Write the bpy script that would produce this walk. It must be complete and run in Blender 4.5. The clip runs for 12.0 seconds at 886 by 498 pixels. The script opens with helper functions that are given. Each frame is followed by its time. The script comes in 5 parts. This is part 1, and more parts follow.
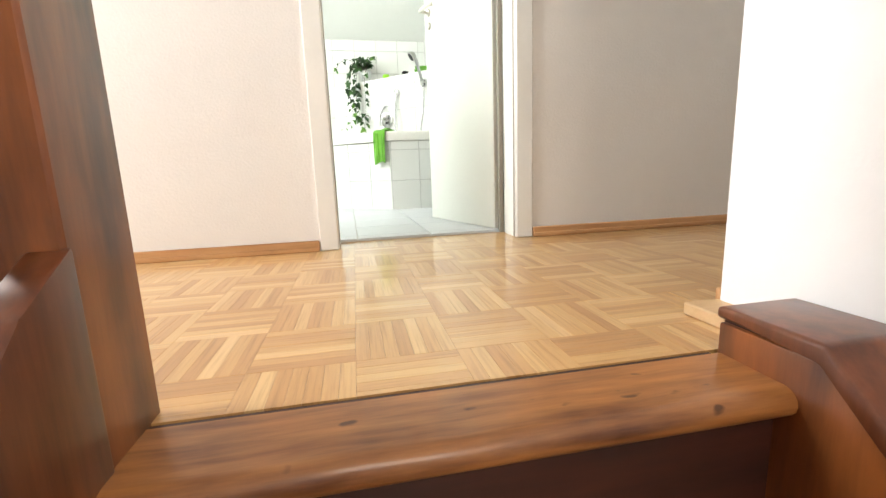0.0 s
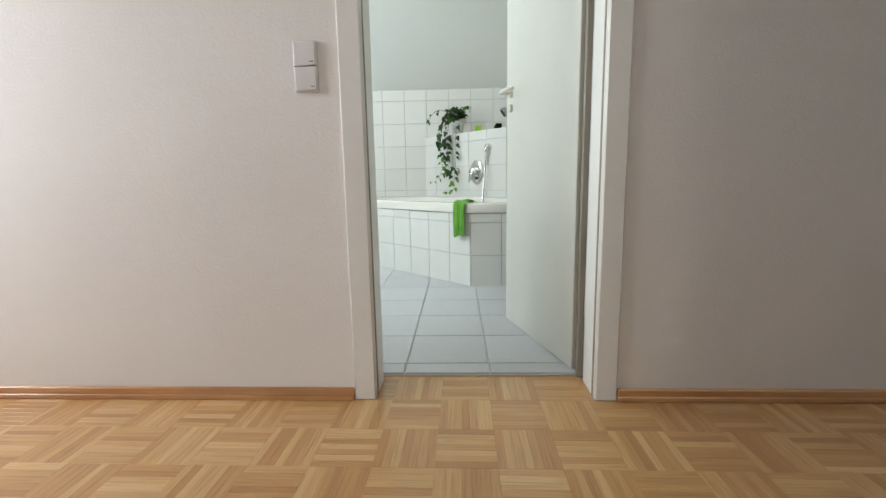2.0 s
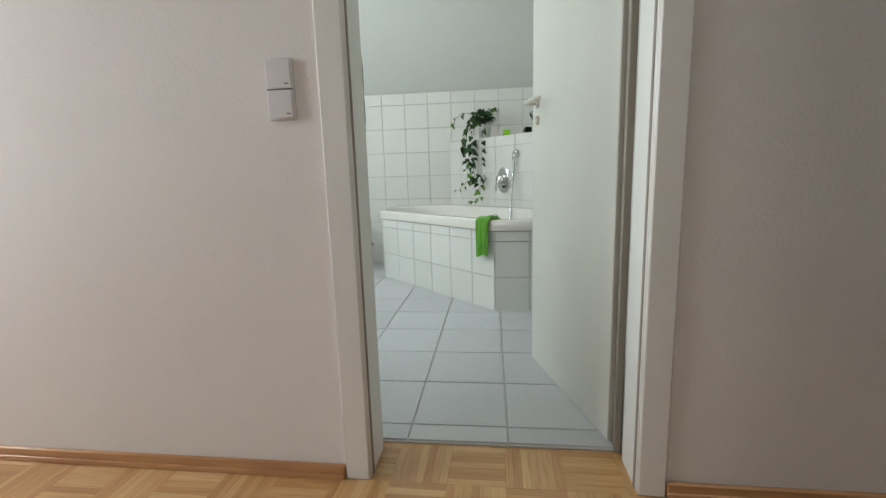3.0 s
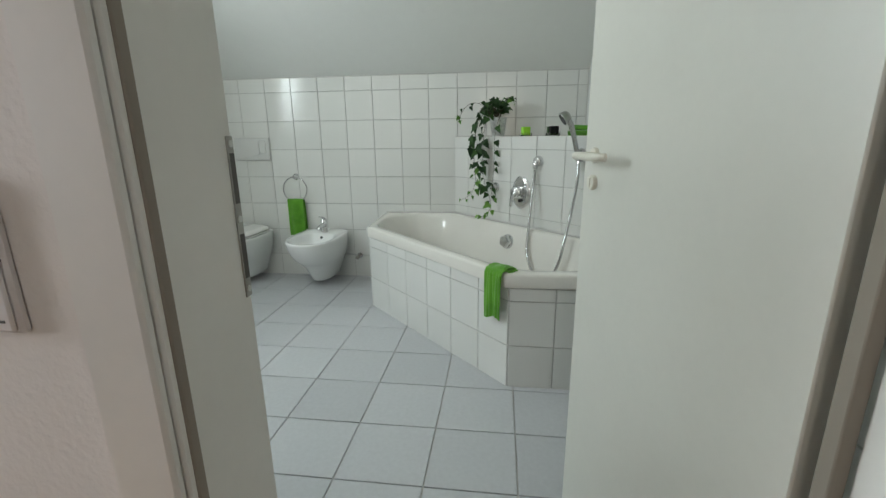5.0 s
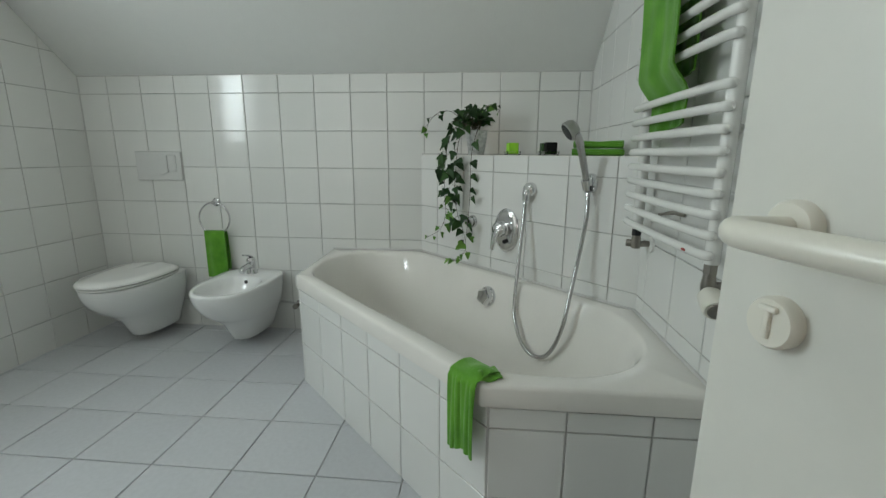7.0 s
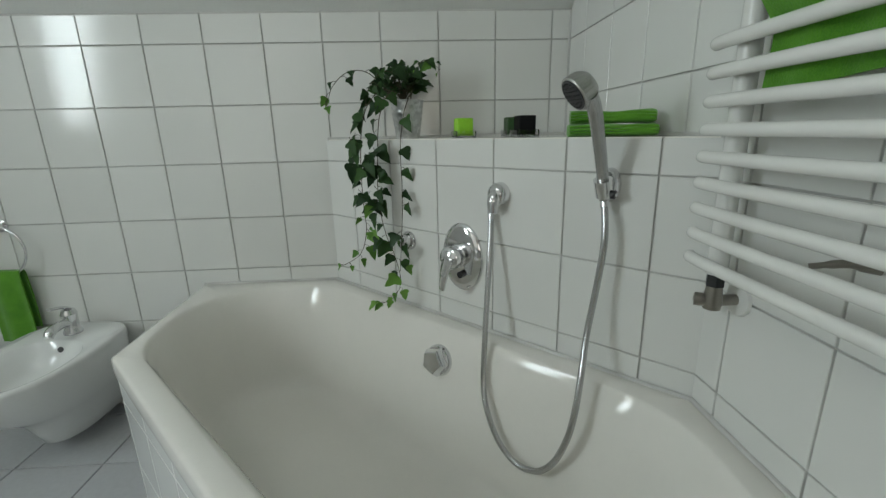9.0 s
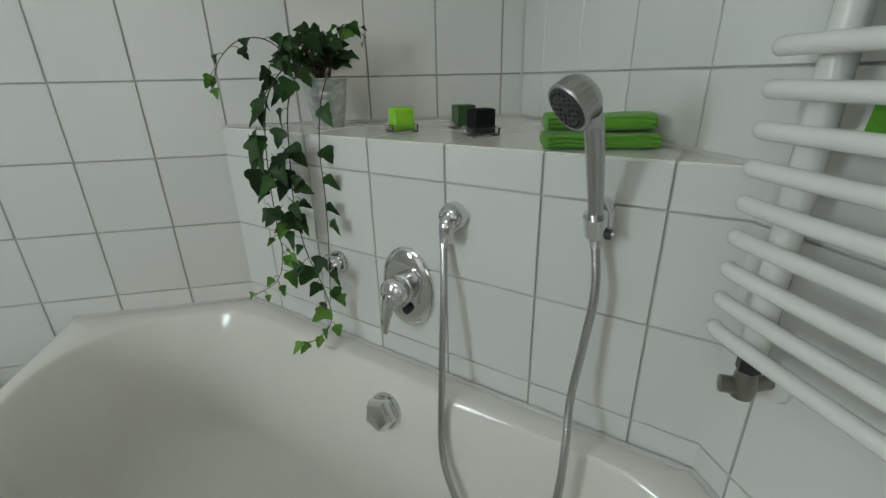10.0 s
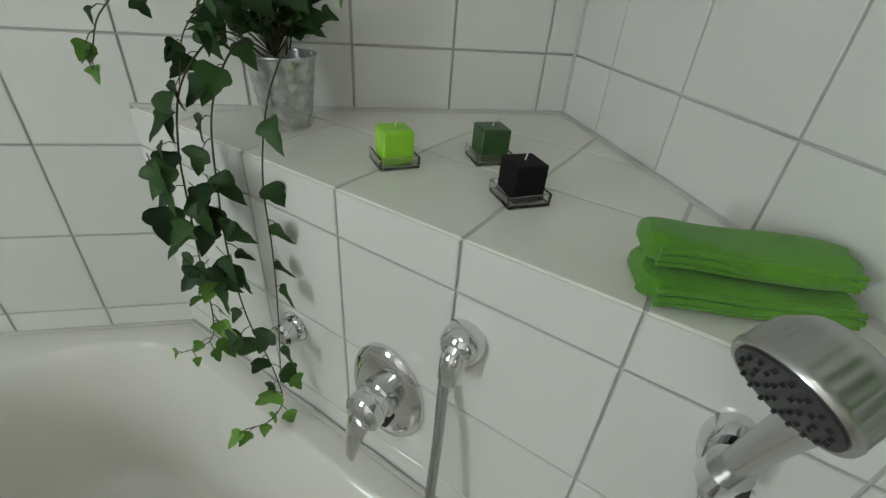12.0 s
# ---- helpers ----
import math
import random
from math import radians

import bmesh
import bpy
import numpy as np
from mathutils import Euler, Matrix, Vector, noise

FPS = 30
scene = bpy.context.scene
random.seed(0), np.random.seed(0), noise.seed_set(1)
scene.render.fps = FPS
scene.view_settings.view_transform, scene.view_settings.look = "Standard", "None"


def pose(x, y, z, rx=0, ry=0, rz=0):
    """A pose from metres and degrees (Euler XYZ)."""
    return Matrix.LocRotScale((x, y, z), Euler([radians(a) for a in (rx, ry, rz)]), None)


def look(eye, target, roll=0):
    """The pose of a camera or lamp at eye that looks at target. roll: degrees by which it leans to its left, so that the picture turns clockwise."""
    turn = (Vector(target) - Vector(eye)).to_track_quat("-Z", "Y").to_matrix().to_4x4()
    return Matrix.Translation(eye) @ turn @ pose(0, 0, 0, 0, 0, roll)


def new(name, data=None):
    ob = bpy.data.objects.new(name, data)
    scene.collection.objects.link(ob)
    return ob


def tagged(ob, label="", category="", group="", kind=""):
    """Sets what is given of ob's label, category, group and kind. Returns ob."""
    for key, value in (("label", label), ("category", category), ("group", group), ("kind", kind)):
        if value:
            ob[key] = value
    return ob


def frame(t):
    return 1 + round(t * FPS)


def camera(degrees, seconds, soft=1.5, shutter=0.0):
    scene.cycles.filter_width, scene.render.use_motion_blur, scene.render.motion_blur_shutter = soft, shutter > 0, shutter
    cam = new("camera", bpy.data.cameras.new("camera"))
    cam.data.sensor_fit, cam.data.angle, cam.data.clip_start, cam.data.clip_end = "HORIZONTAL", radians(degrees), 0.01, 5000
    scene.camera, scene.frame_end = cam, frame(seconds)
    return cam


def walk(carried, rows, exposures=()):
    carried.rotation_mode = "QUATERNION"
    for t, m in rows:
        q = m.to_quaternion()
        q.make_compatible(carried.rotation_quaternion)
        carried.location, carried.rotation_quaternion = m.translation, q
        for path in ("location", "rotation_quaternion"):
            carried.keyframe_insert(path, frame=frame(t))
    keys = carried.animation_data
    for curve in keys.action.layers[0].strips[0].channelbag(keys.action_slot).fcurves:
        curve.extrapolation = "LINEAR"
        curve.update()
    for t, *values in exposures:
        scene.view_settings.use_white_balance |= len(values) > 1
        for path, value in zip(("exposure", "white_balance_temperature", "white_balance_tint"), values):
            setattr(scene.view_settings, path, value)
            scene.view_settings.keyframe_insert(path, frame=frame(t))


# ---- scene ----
cam = camera(91.25, 12.0, 1.4)
PATH = [
    (0, (0.1419, 1.2743, 0.2915), (0.5706, 3.3251, -0.0919), -2.08),
    (0.5, (0.2205, 1.2698, 0.4360), (0.3806, 3.3648, 0.0861), 0.41),
    (1, (0.2856, 1.3441, 0.5312), (0.2510, 3.4567, 0.2620), 0.38),
    (1.5, (0.3203, 1.4819, 0.6185), (0.2500, 3.5856, 0.2928), -1.25),
    (2, (0.3641, 1.6095, 0.7075), (0.2903, 3.7134, 0.3837), -1.03),
    (2.5, (0.4322, 1.7348, 0.7816), (0.1988, 3.8159, 0.3929), -3.05),
    (3, (0.4310, 1.8798, 0.8293), (0.1925, 3.9675, 0.4808), -1.71),
    (3.2, (0.4437, 1.9643, 0.7859), (0.1990, 4.0597, 0.4925), -2.89),
    (4.8, (0.3714, 2.5415, 1.0948), (0.1094, 4.6006, 0.6170), -1.14),
    (5, (0.3929, 2.6154, 1.1522), (0.1262, 4.6595, 0.6161), -0.71),
    (5.5, (0.3421, 2.7775, 1.1388), (0.2039, 4.8344, 0.6031), 0.82),
    (6, (0.3754, 2.9784, 1.1396), (0.1929, 5.0361, 0.6207), -0.20),
    (6.5, (0.3974, 3.1742, 1.1537), (0.1650, 5.2317, 0.6537), -0.18),
    (7, (0.4171, 3.4074, 1.1495), (0.2321, 5.4799, 0.6944), 0.32),
    (7.2, (0.4028, 3.4782, 1.1829), (0.3031, 5.5451, 0.6781), 0.01),
    (8.8, (0.4110, 4.1378, 1.1631), (0.4567, 6.1955, 0.6151), -1.65),
    (9, (0.4130, 4.2151, 1.1678), (0.5178, 6.2677, 0.6086), -1.38),
    (9.5, (0.3978, 4.4067, 1.2085), (0.6525, 6.4222, 0.5685), -1.82),
    (10, (0.4300, 4.5366, 1.2758), (0.8293, 6.4749, 0.4880), -1.20),
    (10.5, (0.4843, 4.6619, 1.3304), (0.7997, 6.6480, 0.6283), 0.12),
    (11, (0.5062, 4.7899, 1.3542), (0.9043, 6.7221, 0.5511), 3.02),
    (11.5, (0.5028, 4.9024, 1.3916), (0.9400, 6.7254, 0.3804), 4.80),
    (12, (0.4945, 4.9938, 1.4153), (0.9156, 6.7448, 0.2779), 4.72),
]
walk(cam, [(t, look(eye, target, roll)) for t, eye, target, roll in PATH],
     exposures=[(0.0, 1.50, 6900, 10), (0.5, 1.10, 6750, 10), (1.0, 0.88, 6600, 10), (1.5, 0.66, 6450, 10), (2.0, 0.43, 6450, 10), (2.5, 0.25, 6500, 10), (3.2, 0.0, 6500, 10), (4.8, -0.25, 6500, 10), (5.5, -0.1, 6500, 10), (7.0, -0.45, 6500, 10), (9.0, -0.5, 6500, 10), (10.5, -0.52, 6600, 10), (11.5, -0.47, 6700, 10), (12.0, -0.38, 6700, 10)])


# ---- light ----
world = bpy.data.worlds.new("sky")
scene.world = world
world.use_nodes = True
_wn = world.node_tree.nodes
_bg = _wn["Background"]
_sky = _wn.new("ShaderNodeTexSky")
_sky.sky_type = "NISHITA"
_sky.sun_disc = False
_sky.sun_elevation = radians(42)
_sky.sun_rotation = radians(200)
world.node_tree.links.new(_sky.outputs[0], _bg.inputs[0])
_bg.inputs[1].default_value = 0.12

sun = new("sun", bpy.data.lights.new("sun", "SUN"))
sun.data.energy = 2.0
sun.data.angle = radians(0.6)
sun.data.color = (1.0, 0.95, 0.88)
sun.matrix_world = look((2.0, 8.0, 9.0), (0.0, 3.0, 0.0))


# The bathroom and the hall are drawn in plans of their own; these lay both into the world at true size.
BATH = Matrix.Scale(1.08, 4)
HALL = (BATH @ Matrix.Translation((0.4200, 2.7170, 0.0080)) @ pose(0, 0, 0, 0, 0, -0.71) @ Matrix.Translation((-0.4, 0, 0))
        @ Matrix.Scale(0.9000, 4) @ Matrix.Translation((0, -2.61, 0)))


def area(plan, name, eye, target, sx, sy, watts, color):
    lamp = new(name, bpy.data.lights.new(name, "AREA"))
    lamp.data.shape = "RECTANGLE"
    lamp.data.size, lamp.data.size_y = sx, sy
    lamp.data.energy = watts
    lamp.data.color = color
    lamp.matrix_world = look(plan @ Vector(eye), plan @ Vector(target))
    return lamp


# daylight lamps in the window openings; roof and stair windows are unseen additions
area(BATH, "daylight_bath_window", (-1.985, 3.85, 1.62), (0.0, 3.80, 1.25), 0.46, 1.06, 34, (0.835, 0.96, 0.985))
# fill from above for the ledge and tub, under an assumed roof window
area(BATH, "daylight_roof_window", (-0.70, 3.65, 2.52), (-0.70, 3.65, 0.0), 0.8, 0.8, 8.5, (0.93, 0.99, 0.92))
area(HALL, "daylight_hall_window", (-2.56, 1.95, 1.45), (0.0, 2.2, 0.6), 0.87, 1.16, 39, (0.88, 0.92, 0.97))
area(HALL, "daylight_stair_window", (0.35, -1.62, 1.75), (0.35, 1.6, 0.5), 1.06, 1.16, 12, (1.0, 0.90, 0.78))

# ---- materials ----


def material(name, base, rough=0.5, metal=0.0, coat=0.0):
    m = bpy.data.materials.new(name)
    m.use_nodes = True
    b = m.node_tree.nodes["Principled BSDF"]
    b.inputs["Base Color"].default_value = (*base, 1)
    b.inputs["Roughness"].default_value = rough
    b.inputs["Metallic"].default_value = metal
    b.inputs["Coat Weight"].default_value = coat
    b.inputs["Coat Roughness"].default_value = 0.06
    return m


def node(m, kind, **values):
    n = m.node_tree.nodes.new(kind)
    for key, value in values.items():
        n.inputs[key].default_value = value
    return n


def wire(m, a, b):
    m.node_tree.links.new(a, b)


def bsdf(m):
    return m.node_tree.nodes["Principled BSDF"]


def coords(m, scale=(1, 1, 1), kind="Object"):
    tc = node(m, "ShaderNodeTexCoord")
    mp = node(m, "ShaderNodeMapping")
    mp.inputs["Scale"].default_value = scale
    wire(m, tc.outputs[kind], mp.inputs["Vector"])
    return mp.outputs["Vector"]


def world_coords(m, scale=(1, 1, 1)):
    g = node(m, "ShaderNodeNewGeometry")
    mp = node(m, "ShaderNodeMapping")
    mp.inputs["Scale"].default_value = scale
    wire(m, g.outputs["Position"], mp.inputs["Vector"])
    return mp.outputs["Vector"]


def ramp(m, fac, stops):
    r = node(m, "ShaderNodeValToRGB")
    cr = r.color_ramp
    while len(cr.elements) < len(stops):
        cr.elements.new(0.5)
    for e, (p, c) in zip(cr.elements, stops):
        e.position, e.color = p, (*c, 1)
    wire(m, fac, r.inputs["Fac"])
    return r.outputs["Color"]


def mottle(m, base, spread=0.06, scale=3.0, vec=None):
    """Base colour that drifts a little at two scales."""
    vec = vec or world_coords(m)
    a = node(m, "ShaderNodeTexNoise", Scale=scale, Detail=4.0)
    b = node(m, "ShaderNodeTexNoise", Scale=scale * 14, Detail=3.0)
    wire(m, vec, a.inputs["Vector"])
    wire(m, vec, b.inputs["Vector"])
    mix = node(m, "ShaderNodeMath")
    mix.operation = "MULTIPLY_ADD"
    mix.inputs[1].default_value = 0.35
    wire(m, b.outputs["Fac"], mix.inputs[0])
    wire(m, a.outputs["Fac"], mix.inputs[2])
    lo = tuple(c * (1 - spread) for c in base)
    hi = tuple(min(1, c * (1 + spread)) for c in base)
    wire(m, ramp(m, mix.outputs[0], [(0.42, lo), (0.92, hi)]), bsdf(m).inputs["Base Color"])


def bump(m, scale, strength, distance=0.002, vec=None, detail=3.0):
    vec = vec or world_coords(m)
    t = node(m, "ShaderNodeTexNoise", Scale=scale, Detail=detail)
    wire(m, vec, t.inputs["Vector"])
    b = node(m, "ShaderNodeBump", Strength=strength, Distance=distance)
    wire(m, t.outputs["Fac"], b.inputs["Height"])
    wire(m, b.outputs["Normal"], bsdf(m).inputs["Normal"])
    return b


def wallpaper(name, base, rough_bump=0.55):
    m = material(name, base, 0.85)
    mottle(m, base, 0.025, 1.5)
    bump(m, 120, rough_bump, 0.002)
    return m


def random_tint(m, stops):
    info = node(m, "ShaderNodeObjectInfo")
    return ramp(m, info.outputs["Random"], stops)


M_WALL = wallpaper("woodchip_wallpaper_white", (0.75, 0.72, 0.685))
M_STAIRWALL = wallpaper("stair_wall_paint", (0.80, 0.79, 0.79), 0.2)
M_CEIL = wallpaper("ceiling_paint", (0.74, 0.745, 0.72))
M_GROUT = material("grey_grout", (0.53, 0.52, 0.50), 0.9)
mottle(M_GROUT, (0.53, 0.52, 0.50), 0.12, 6)
M_SILICONE = material("silicone_joint", (0.55, 0.54, 0.52), 0.45)
mottle(M_SILICONE, (0.55, 0.54, 0.52), 0.08, 8)


def glazed(name, stops, rough, waves):
    m = material(name, stops[0][1], rough)
    wire(m, random_tint(m, stops), bsdf(m).inputs["Base Color"])
    bsdf(m).inputs["IOR"].default_value = 1.5
    bump(m, waves, 0.06, 0.004, None, 1.0)
    return m


M_TILE = glazed("white_glazed_wall_tile", [(0.0, (0.715, 0.715, 0.685)), (1.0, (0.755, 0.755, 0.725))], 0.13, 9)
M_LEDGETILE = glazed("cream_glazed_ledge_tile", [(0.0, (0.82, 0.80, 0.735)), (1.0, (0.85, 0.83, 0.765))], 0.10, 9)

M_FLOORTILE = material("light_grey_floor_tile", (0.52, 0.54, 0.56), 0.38)
_t = node(M_FLOORTILE, "ShaderNodeTexNoise", Scale=55.0, Detail=5.0)
wire(M_FLOORTILE, world_coords(M_FLOORTILE), _t.inputs["Vector"])
_mx = node(M_FLOORTILE, "ShaderNodeMix")
_mx.data_type = "RGBA"
_mx.blend_type = "MULTIPLY"
_mx.inputs[0].default_value = 1.0
wire(M_FLOORTILE, random_tint(M_FLOORTILE, [(0.0, (0.52, 0.53, 0.545)), (1.0, (0.575, 0.585, 0.60))]), _mx.inputs[6])
wire(M_FLOORTILE, ramp(M_FLOORTILE, _t.outputs["Fac"], [(0.3, (0.93, 0.93, 0.93)), (0.7, (1, 1, 1))]), _mx.inputs[7])
wire(M_FLOORTILE, _mx.outputs[2], bsdf(M_FLOORTILE).inputs["Base Color"])
bump(M_FLOORTILE, 120, 0.08, 0.001)


def parquet(name, source):
    """Oak strips: a tone of its own for each strip and fine grain along it."""
    m = material(name, (0.4, 0.25, 0.12), 0.28, 0, 0.5)
    if source == "object":
        rnd = node(m, "ShaderNodeObjectInfo").outputs["Random"]
    else:
        rnd = node(m, "ShaderNodeNewGeometry").outputs["Random Per Island"]
    tone = ramp(m, rnd, [(0.0, (0.43, 0.225, 0.080)), (0.25, (0.49, 0.272, 0.102)), (0.55, (0.54, 0.317, 0.127)),
                         (0.85, (0.59, 0.370, 0.160)), (1.0, (0.66, 0.440, 0.215))])
    vec = coords(m, (1, 1, 1), "UV")
    stretch = node(m, "ShaderNodeMapping")
    stretch.inputs["Scale"].default_value = (6, 130, 1)
    wire(m, vec, stretch.inputs["Vector"])
    g = node(m, "ShaderNodeTexNoise", Scale=1.0, Detail=6.0, Roughness=0.65)
    wire(m, stretch.outputs["Vector"], g.inputs["Vector"])
    mx = node(m, "ShaderNodeMix")
    mx.data_type = "RGBA"
    mx.blend_type = "MULTIPLY"
    mx.inputs[0].default_value = 1.0
    wire(m, tone, mx.inputs[6])
    wire(m, ramp(m, g.outputs["Fac"], [(0.28, (0.70, 0.63, 0.54)), (0.5, (0.97, 0.95, 0.93)), (0.72, (1.07, 1.06, 1.05))]), mx.inputs[7])
    wire(m, mx.outputs[2], bsdf(m).inputs["Base Color"])
    b = node(m, "ShaderNodeBump", Strength=0.08, Distance=0.001)
    wire(m, g.outputs["Fac"], b.inputs["Height"])
    wire(m, b.outputs["Normal"], bsdf(m).inputs["Normal"])
    return m


M_STRIP = parquet("oak_parquet_strip", "object")
M_STRIPS = parquet("oak_parquet_field", "island")
M_SUBFLOOR = material("dark_joint_filler", (0.24, 0.14, 0.07), 0.8)
mottle(M_SUBFLOOR, (0.24, 0.14, 0.07), 0.2, 10)


def timber(name, dark, light, rough, along=(3, 3, 40), coat=0.2):
    m = material(name, light, rough, 0, coat)
    vec = coords(m, along)
    a = node(m, "ShaderNodeTexNoise", Scale=1.0, Detail=6.0, Roughness=0.6)
    wire(m, vec, a.inputs["Vector"])
    w = node(m, "ShaderNodeTexNoise", Scale=5.0, Detail=3.0)
    wire(m, coords(m), w.inputs["Vector"])
    s = node(m, "ShaderNodeMath")
    s.operation = "MULTIPLY_ADD"
    s.inputs[1].default_value = 0.5
    wire(m, w.outputs["Fac"], s.inputs[0])
    wire(m, a.outputs["Fac"], s.inputs[2])
    wire(m, ramp(m, s.outputs[0], [(0.52, dark), (0.93, light)]), bsdf(m).inputs["Base Color"])
    b = node(m, "ShaderNodeBump", Strength=0.12, Distance=0.001)
    wire(m, a.outputs["Fac"], b.inputs["Height"])
    wire(m, b.outputs["Normal"], bsdf(m).inputs["Normal"])
    return m


M_DARKWOOD = timber("red_brown_stained_stair_wood", (0.052, 0.013, 0.005), (0.175, 0.050, 0.017), 0.32, (30, 30, 3))
# lighter than M_DARKWOOD: the light on stringer and newel post is in the colour
M_LITWOOD = timber("orange_brown_lit_varnished_wood", (0.045, 0.010, 0.003), (0.30, 0.090, 0.022), 0.30, (16, 16, 2))
# colour darkened for shade under the nosings; groove and floor joint share it
M_SHADEWOOD = timber("dark_red_shade_wood", (0.018, 0.005, 0.003), (0.055, 0.014, 0.007), 0.5, (3, 24, 24))
M_TREAD = timber("worn_brown_tread_wood", (0.11, 0.032, 0.010), (0.46, 0.190, 0.056), 0.36, (3, 30, 30))
_n = node(M_TREAD, "ShaderNodeTexNoise", Scale=34.0, Detail=1.5)
wire(M_TREAD, coords(M_TREAD, (0.6, 1, 1)), _n.inputs["Vector"])
_mx = node(M_TREAD, "ShaderNodeMix")
_mx.data_type = "RGBA"
_mx.blend_type = "MULTIPLY"
_mx.inputs[0].default_value = 1.0
wire(M_TREAD, bsdf(M_TREAD).inputs["Base Color"].links[0].from_socket, _mx.inputs[6])
wire(M_TREAD, ramp(M_TREAD, _n.outputs["Fac"], [(0.26, (0.30, 0.26, 0.24)), (0.31, (1, 1, 1))]), _mx.inputs[7])
wire(M_TREAD, _mx.outputs[2], bsdf(M_TREAD).inputs["Base Color"])
M_SKIRT = timber("beech_baseboard", (0.42, 0.205, 0.085), (0.56, 0.31, 0.14), 0.35, (2, 40, 40))
M_PALEWOOD = timber("pale_raw_wood", (0.48, 0.30, 0.15), (0.60, 0.41, 0.23), 0.5, (4, 30, 30))

M_DOORPAINT = material("cream_door_lacquer", (0.68, 0.675, 0.62), 0.38)
mottle(M_DOORPAINT, (0.68, 0.675, 0.62), 0.03, 4)
bump(M_DOORPAINT, 90, 0.05, 0.001)
M_FRAMEPAINT = material("white_frame_lacquer", (0.74, 0.73, 0.69), 0.35)
mottle(M_FRAMEPAINT, (0.74, 0.73, 0.69), 0.03, 4)
bump(M_FRAMEPAINT, 70, 0.06, 0.001)
M_SEAL = material("brown_grey_door_seal", (0.27, 0.235, 0.195), 0.7)
M_PLASTIC = material("cream_plastic", (0.74, 0.72, 0.635), 0.28)
M_SWITCH = material("white_switch_plastic", (0.70, 0.68, 0.67), 0.35)
M_SWITCHLINE = material("dark_gap", (0.10, 0.095, 0.09), 0.8)
M_CERAMIC = material("white_sanitary_ceramic", (0.80, 0.805, 0.79), 0.07)
M_TUB = material("white_tub_enamel", (0.775, 0.752, 0.700), 0.10)
M_SEAT = material("white_seat_plastic", (0.80, 0.795, 0.765), 0.16)
M_CHROME = material("polished_chrome", (0.72, 0.72, 0.73), 0.07, 1.0)
M_BRUSHED = material("satin_chrome", (0.50, 0.495, 0.48), 0.30, 1.0)
M_HOSE = material("spiral_metal_hose", (0.50, 0.50, 0.50), 0.26, 1.0)
M_BRASS = material("tarnished_valve_metal", (0.30, 0.28, 0.25), 0.35, 1.0)
M_ENAMEL = material("white_radiator_enamel", (0.78, 0.775, 0.74), 0.25)
M_NOZZLE = material("dark_grey_shower_nozzles", (0.035, 0.035, 0.037), 0.45)
M_BLACKPLASTIC = material("black_plastic", (0.02, 0.02, 0.021), 0.4)
M_STRIKE = material("grey_steel_strike", (0.34, 0.33, 0.31), 0.40, 0.9)
for _m, _s in ((M_CERAMIC, 0.015), (M_TUB, 0.02), (M_ENAMEL, 0.02), (M_PLASTIC, 0.02), (M_SEAT, 0.015), (M_SWITCH, 0.02)):
    mottle(_m, tuple(bsdf(_m).inputs["Base Color"].default_value)[:3], _s, 5)

M_ZINC = material("galvanised_zinc", (0.62, 0.63, 0.63), 0.28, 1.0)
_v = node(M_ZINC, "ShaderNodeTexVoronoi", Scale=90.0)
wire(M_ZINC, coords(M_ZINC), _v.inputs["Vector"])
wire(M_ZINC, ramp(M_ZINC, _v.outputs["Color"], [(0.2, (0.50, 0.51, 0.51)), (0.8, (0.70, 0.71, 0.71))]), bsdf(M_ZINC).inputs["Base Color"])


def terry(name, dark, light):
    m = material(name, light, 0.95)
    bsdf(m).inputs["Sheen Weight"].default_value = 0.25
    vec = coords(m)
    a = node(m, "ShaderNodeTexNoise", Scale=420.0, Detail=2.0)
    wire(m, vec, a.inputs["Vector"])
    c = node(m, "ShaderNodeTexNoise", Scale=16.0, Detail=3.0)
    wire(m, vec, c.inputs["Vector"])
    s = node(m, "ShaderNodeMath")
    s.operation = "MULTIPLY_ADD"
    s.inputs[1].default_value = 0.6
    wire(m, a.outputs["Fac"], s.inputs[0])
    wire(m, c.outputs["Fac"], s.inputs[2])
    wire(m, ramp(m, s.outputs[0], [(0.5, dark), (1.0, light)]), bsdf(m).inputs["Base Color"])
    b = node(m, "ShaderNodeBump", Strength=0.6, Distance=0.002)
    wire(m, a.outputs["Fac"], b.inputs["Height"])
    wire(m, b.outputs["Normal"], bsdf(m).inputs["Normal"])
    return m


M_TOWEL = terry("green_terry_cloth", (0.065, 0.235, 0.012), (0.125, 0.36, 0.024))


def wax(name, base):
    m = material(name, base, 0.4)
    bsdf(m).inputs["Subsurface Weight"].default_value = 0.25
    bsdf(m).inputs["Subsurface Radius"].default_value = (0.01, 0.01, 0.004)
    mottle(m, base, 0.1, 30)
    return m


M_LIME = wax("lime_green_wax", (0.30, 0.66, 0.035))
M_DGREEN = wax("dark_green_wax", (0.030, 0.085, 0.022))
M_BLACKWAX = material("black_wax", (0.006, 0.006, 0.007), 0.7)
bsdf(M_BLACKWAX).inputs["Specular IOR Level"].default_value = 0.2
mottle(M_BLACKWAX, (0.006, 0.006, 0.007), 0.2, 40)
M_FLUSH = material("grey_white_flush_plastic", (0.66, 0.66, 0.64), 0.25)
mottle(M_FLUSH, (0.66, 0.66, 0.64), 0.02, 8)
M_WICK = material("pale_wick", (0.7, 0.68, 0.6), 0.9)


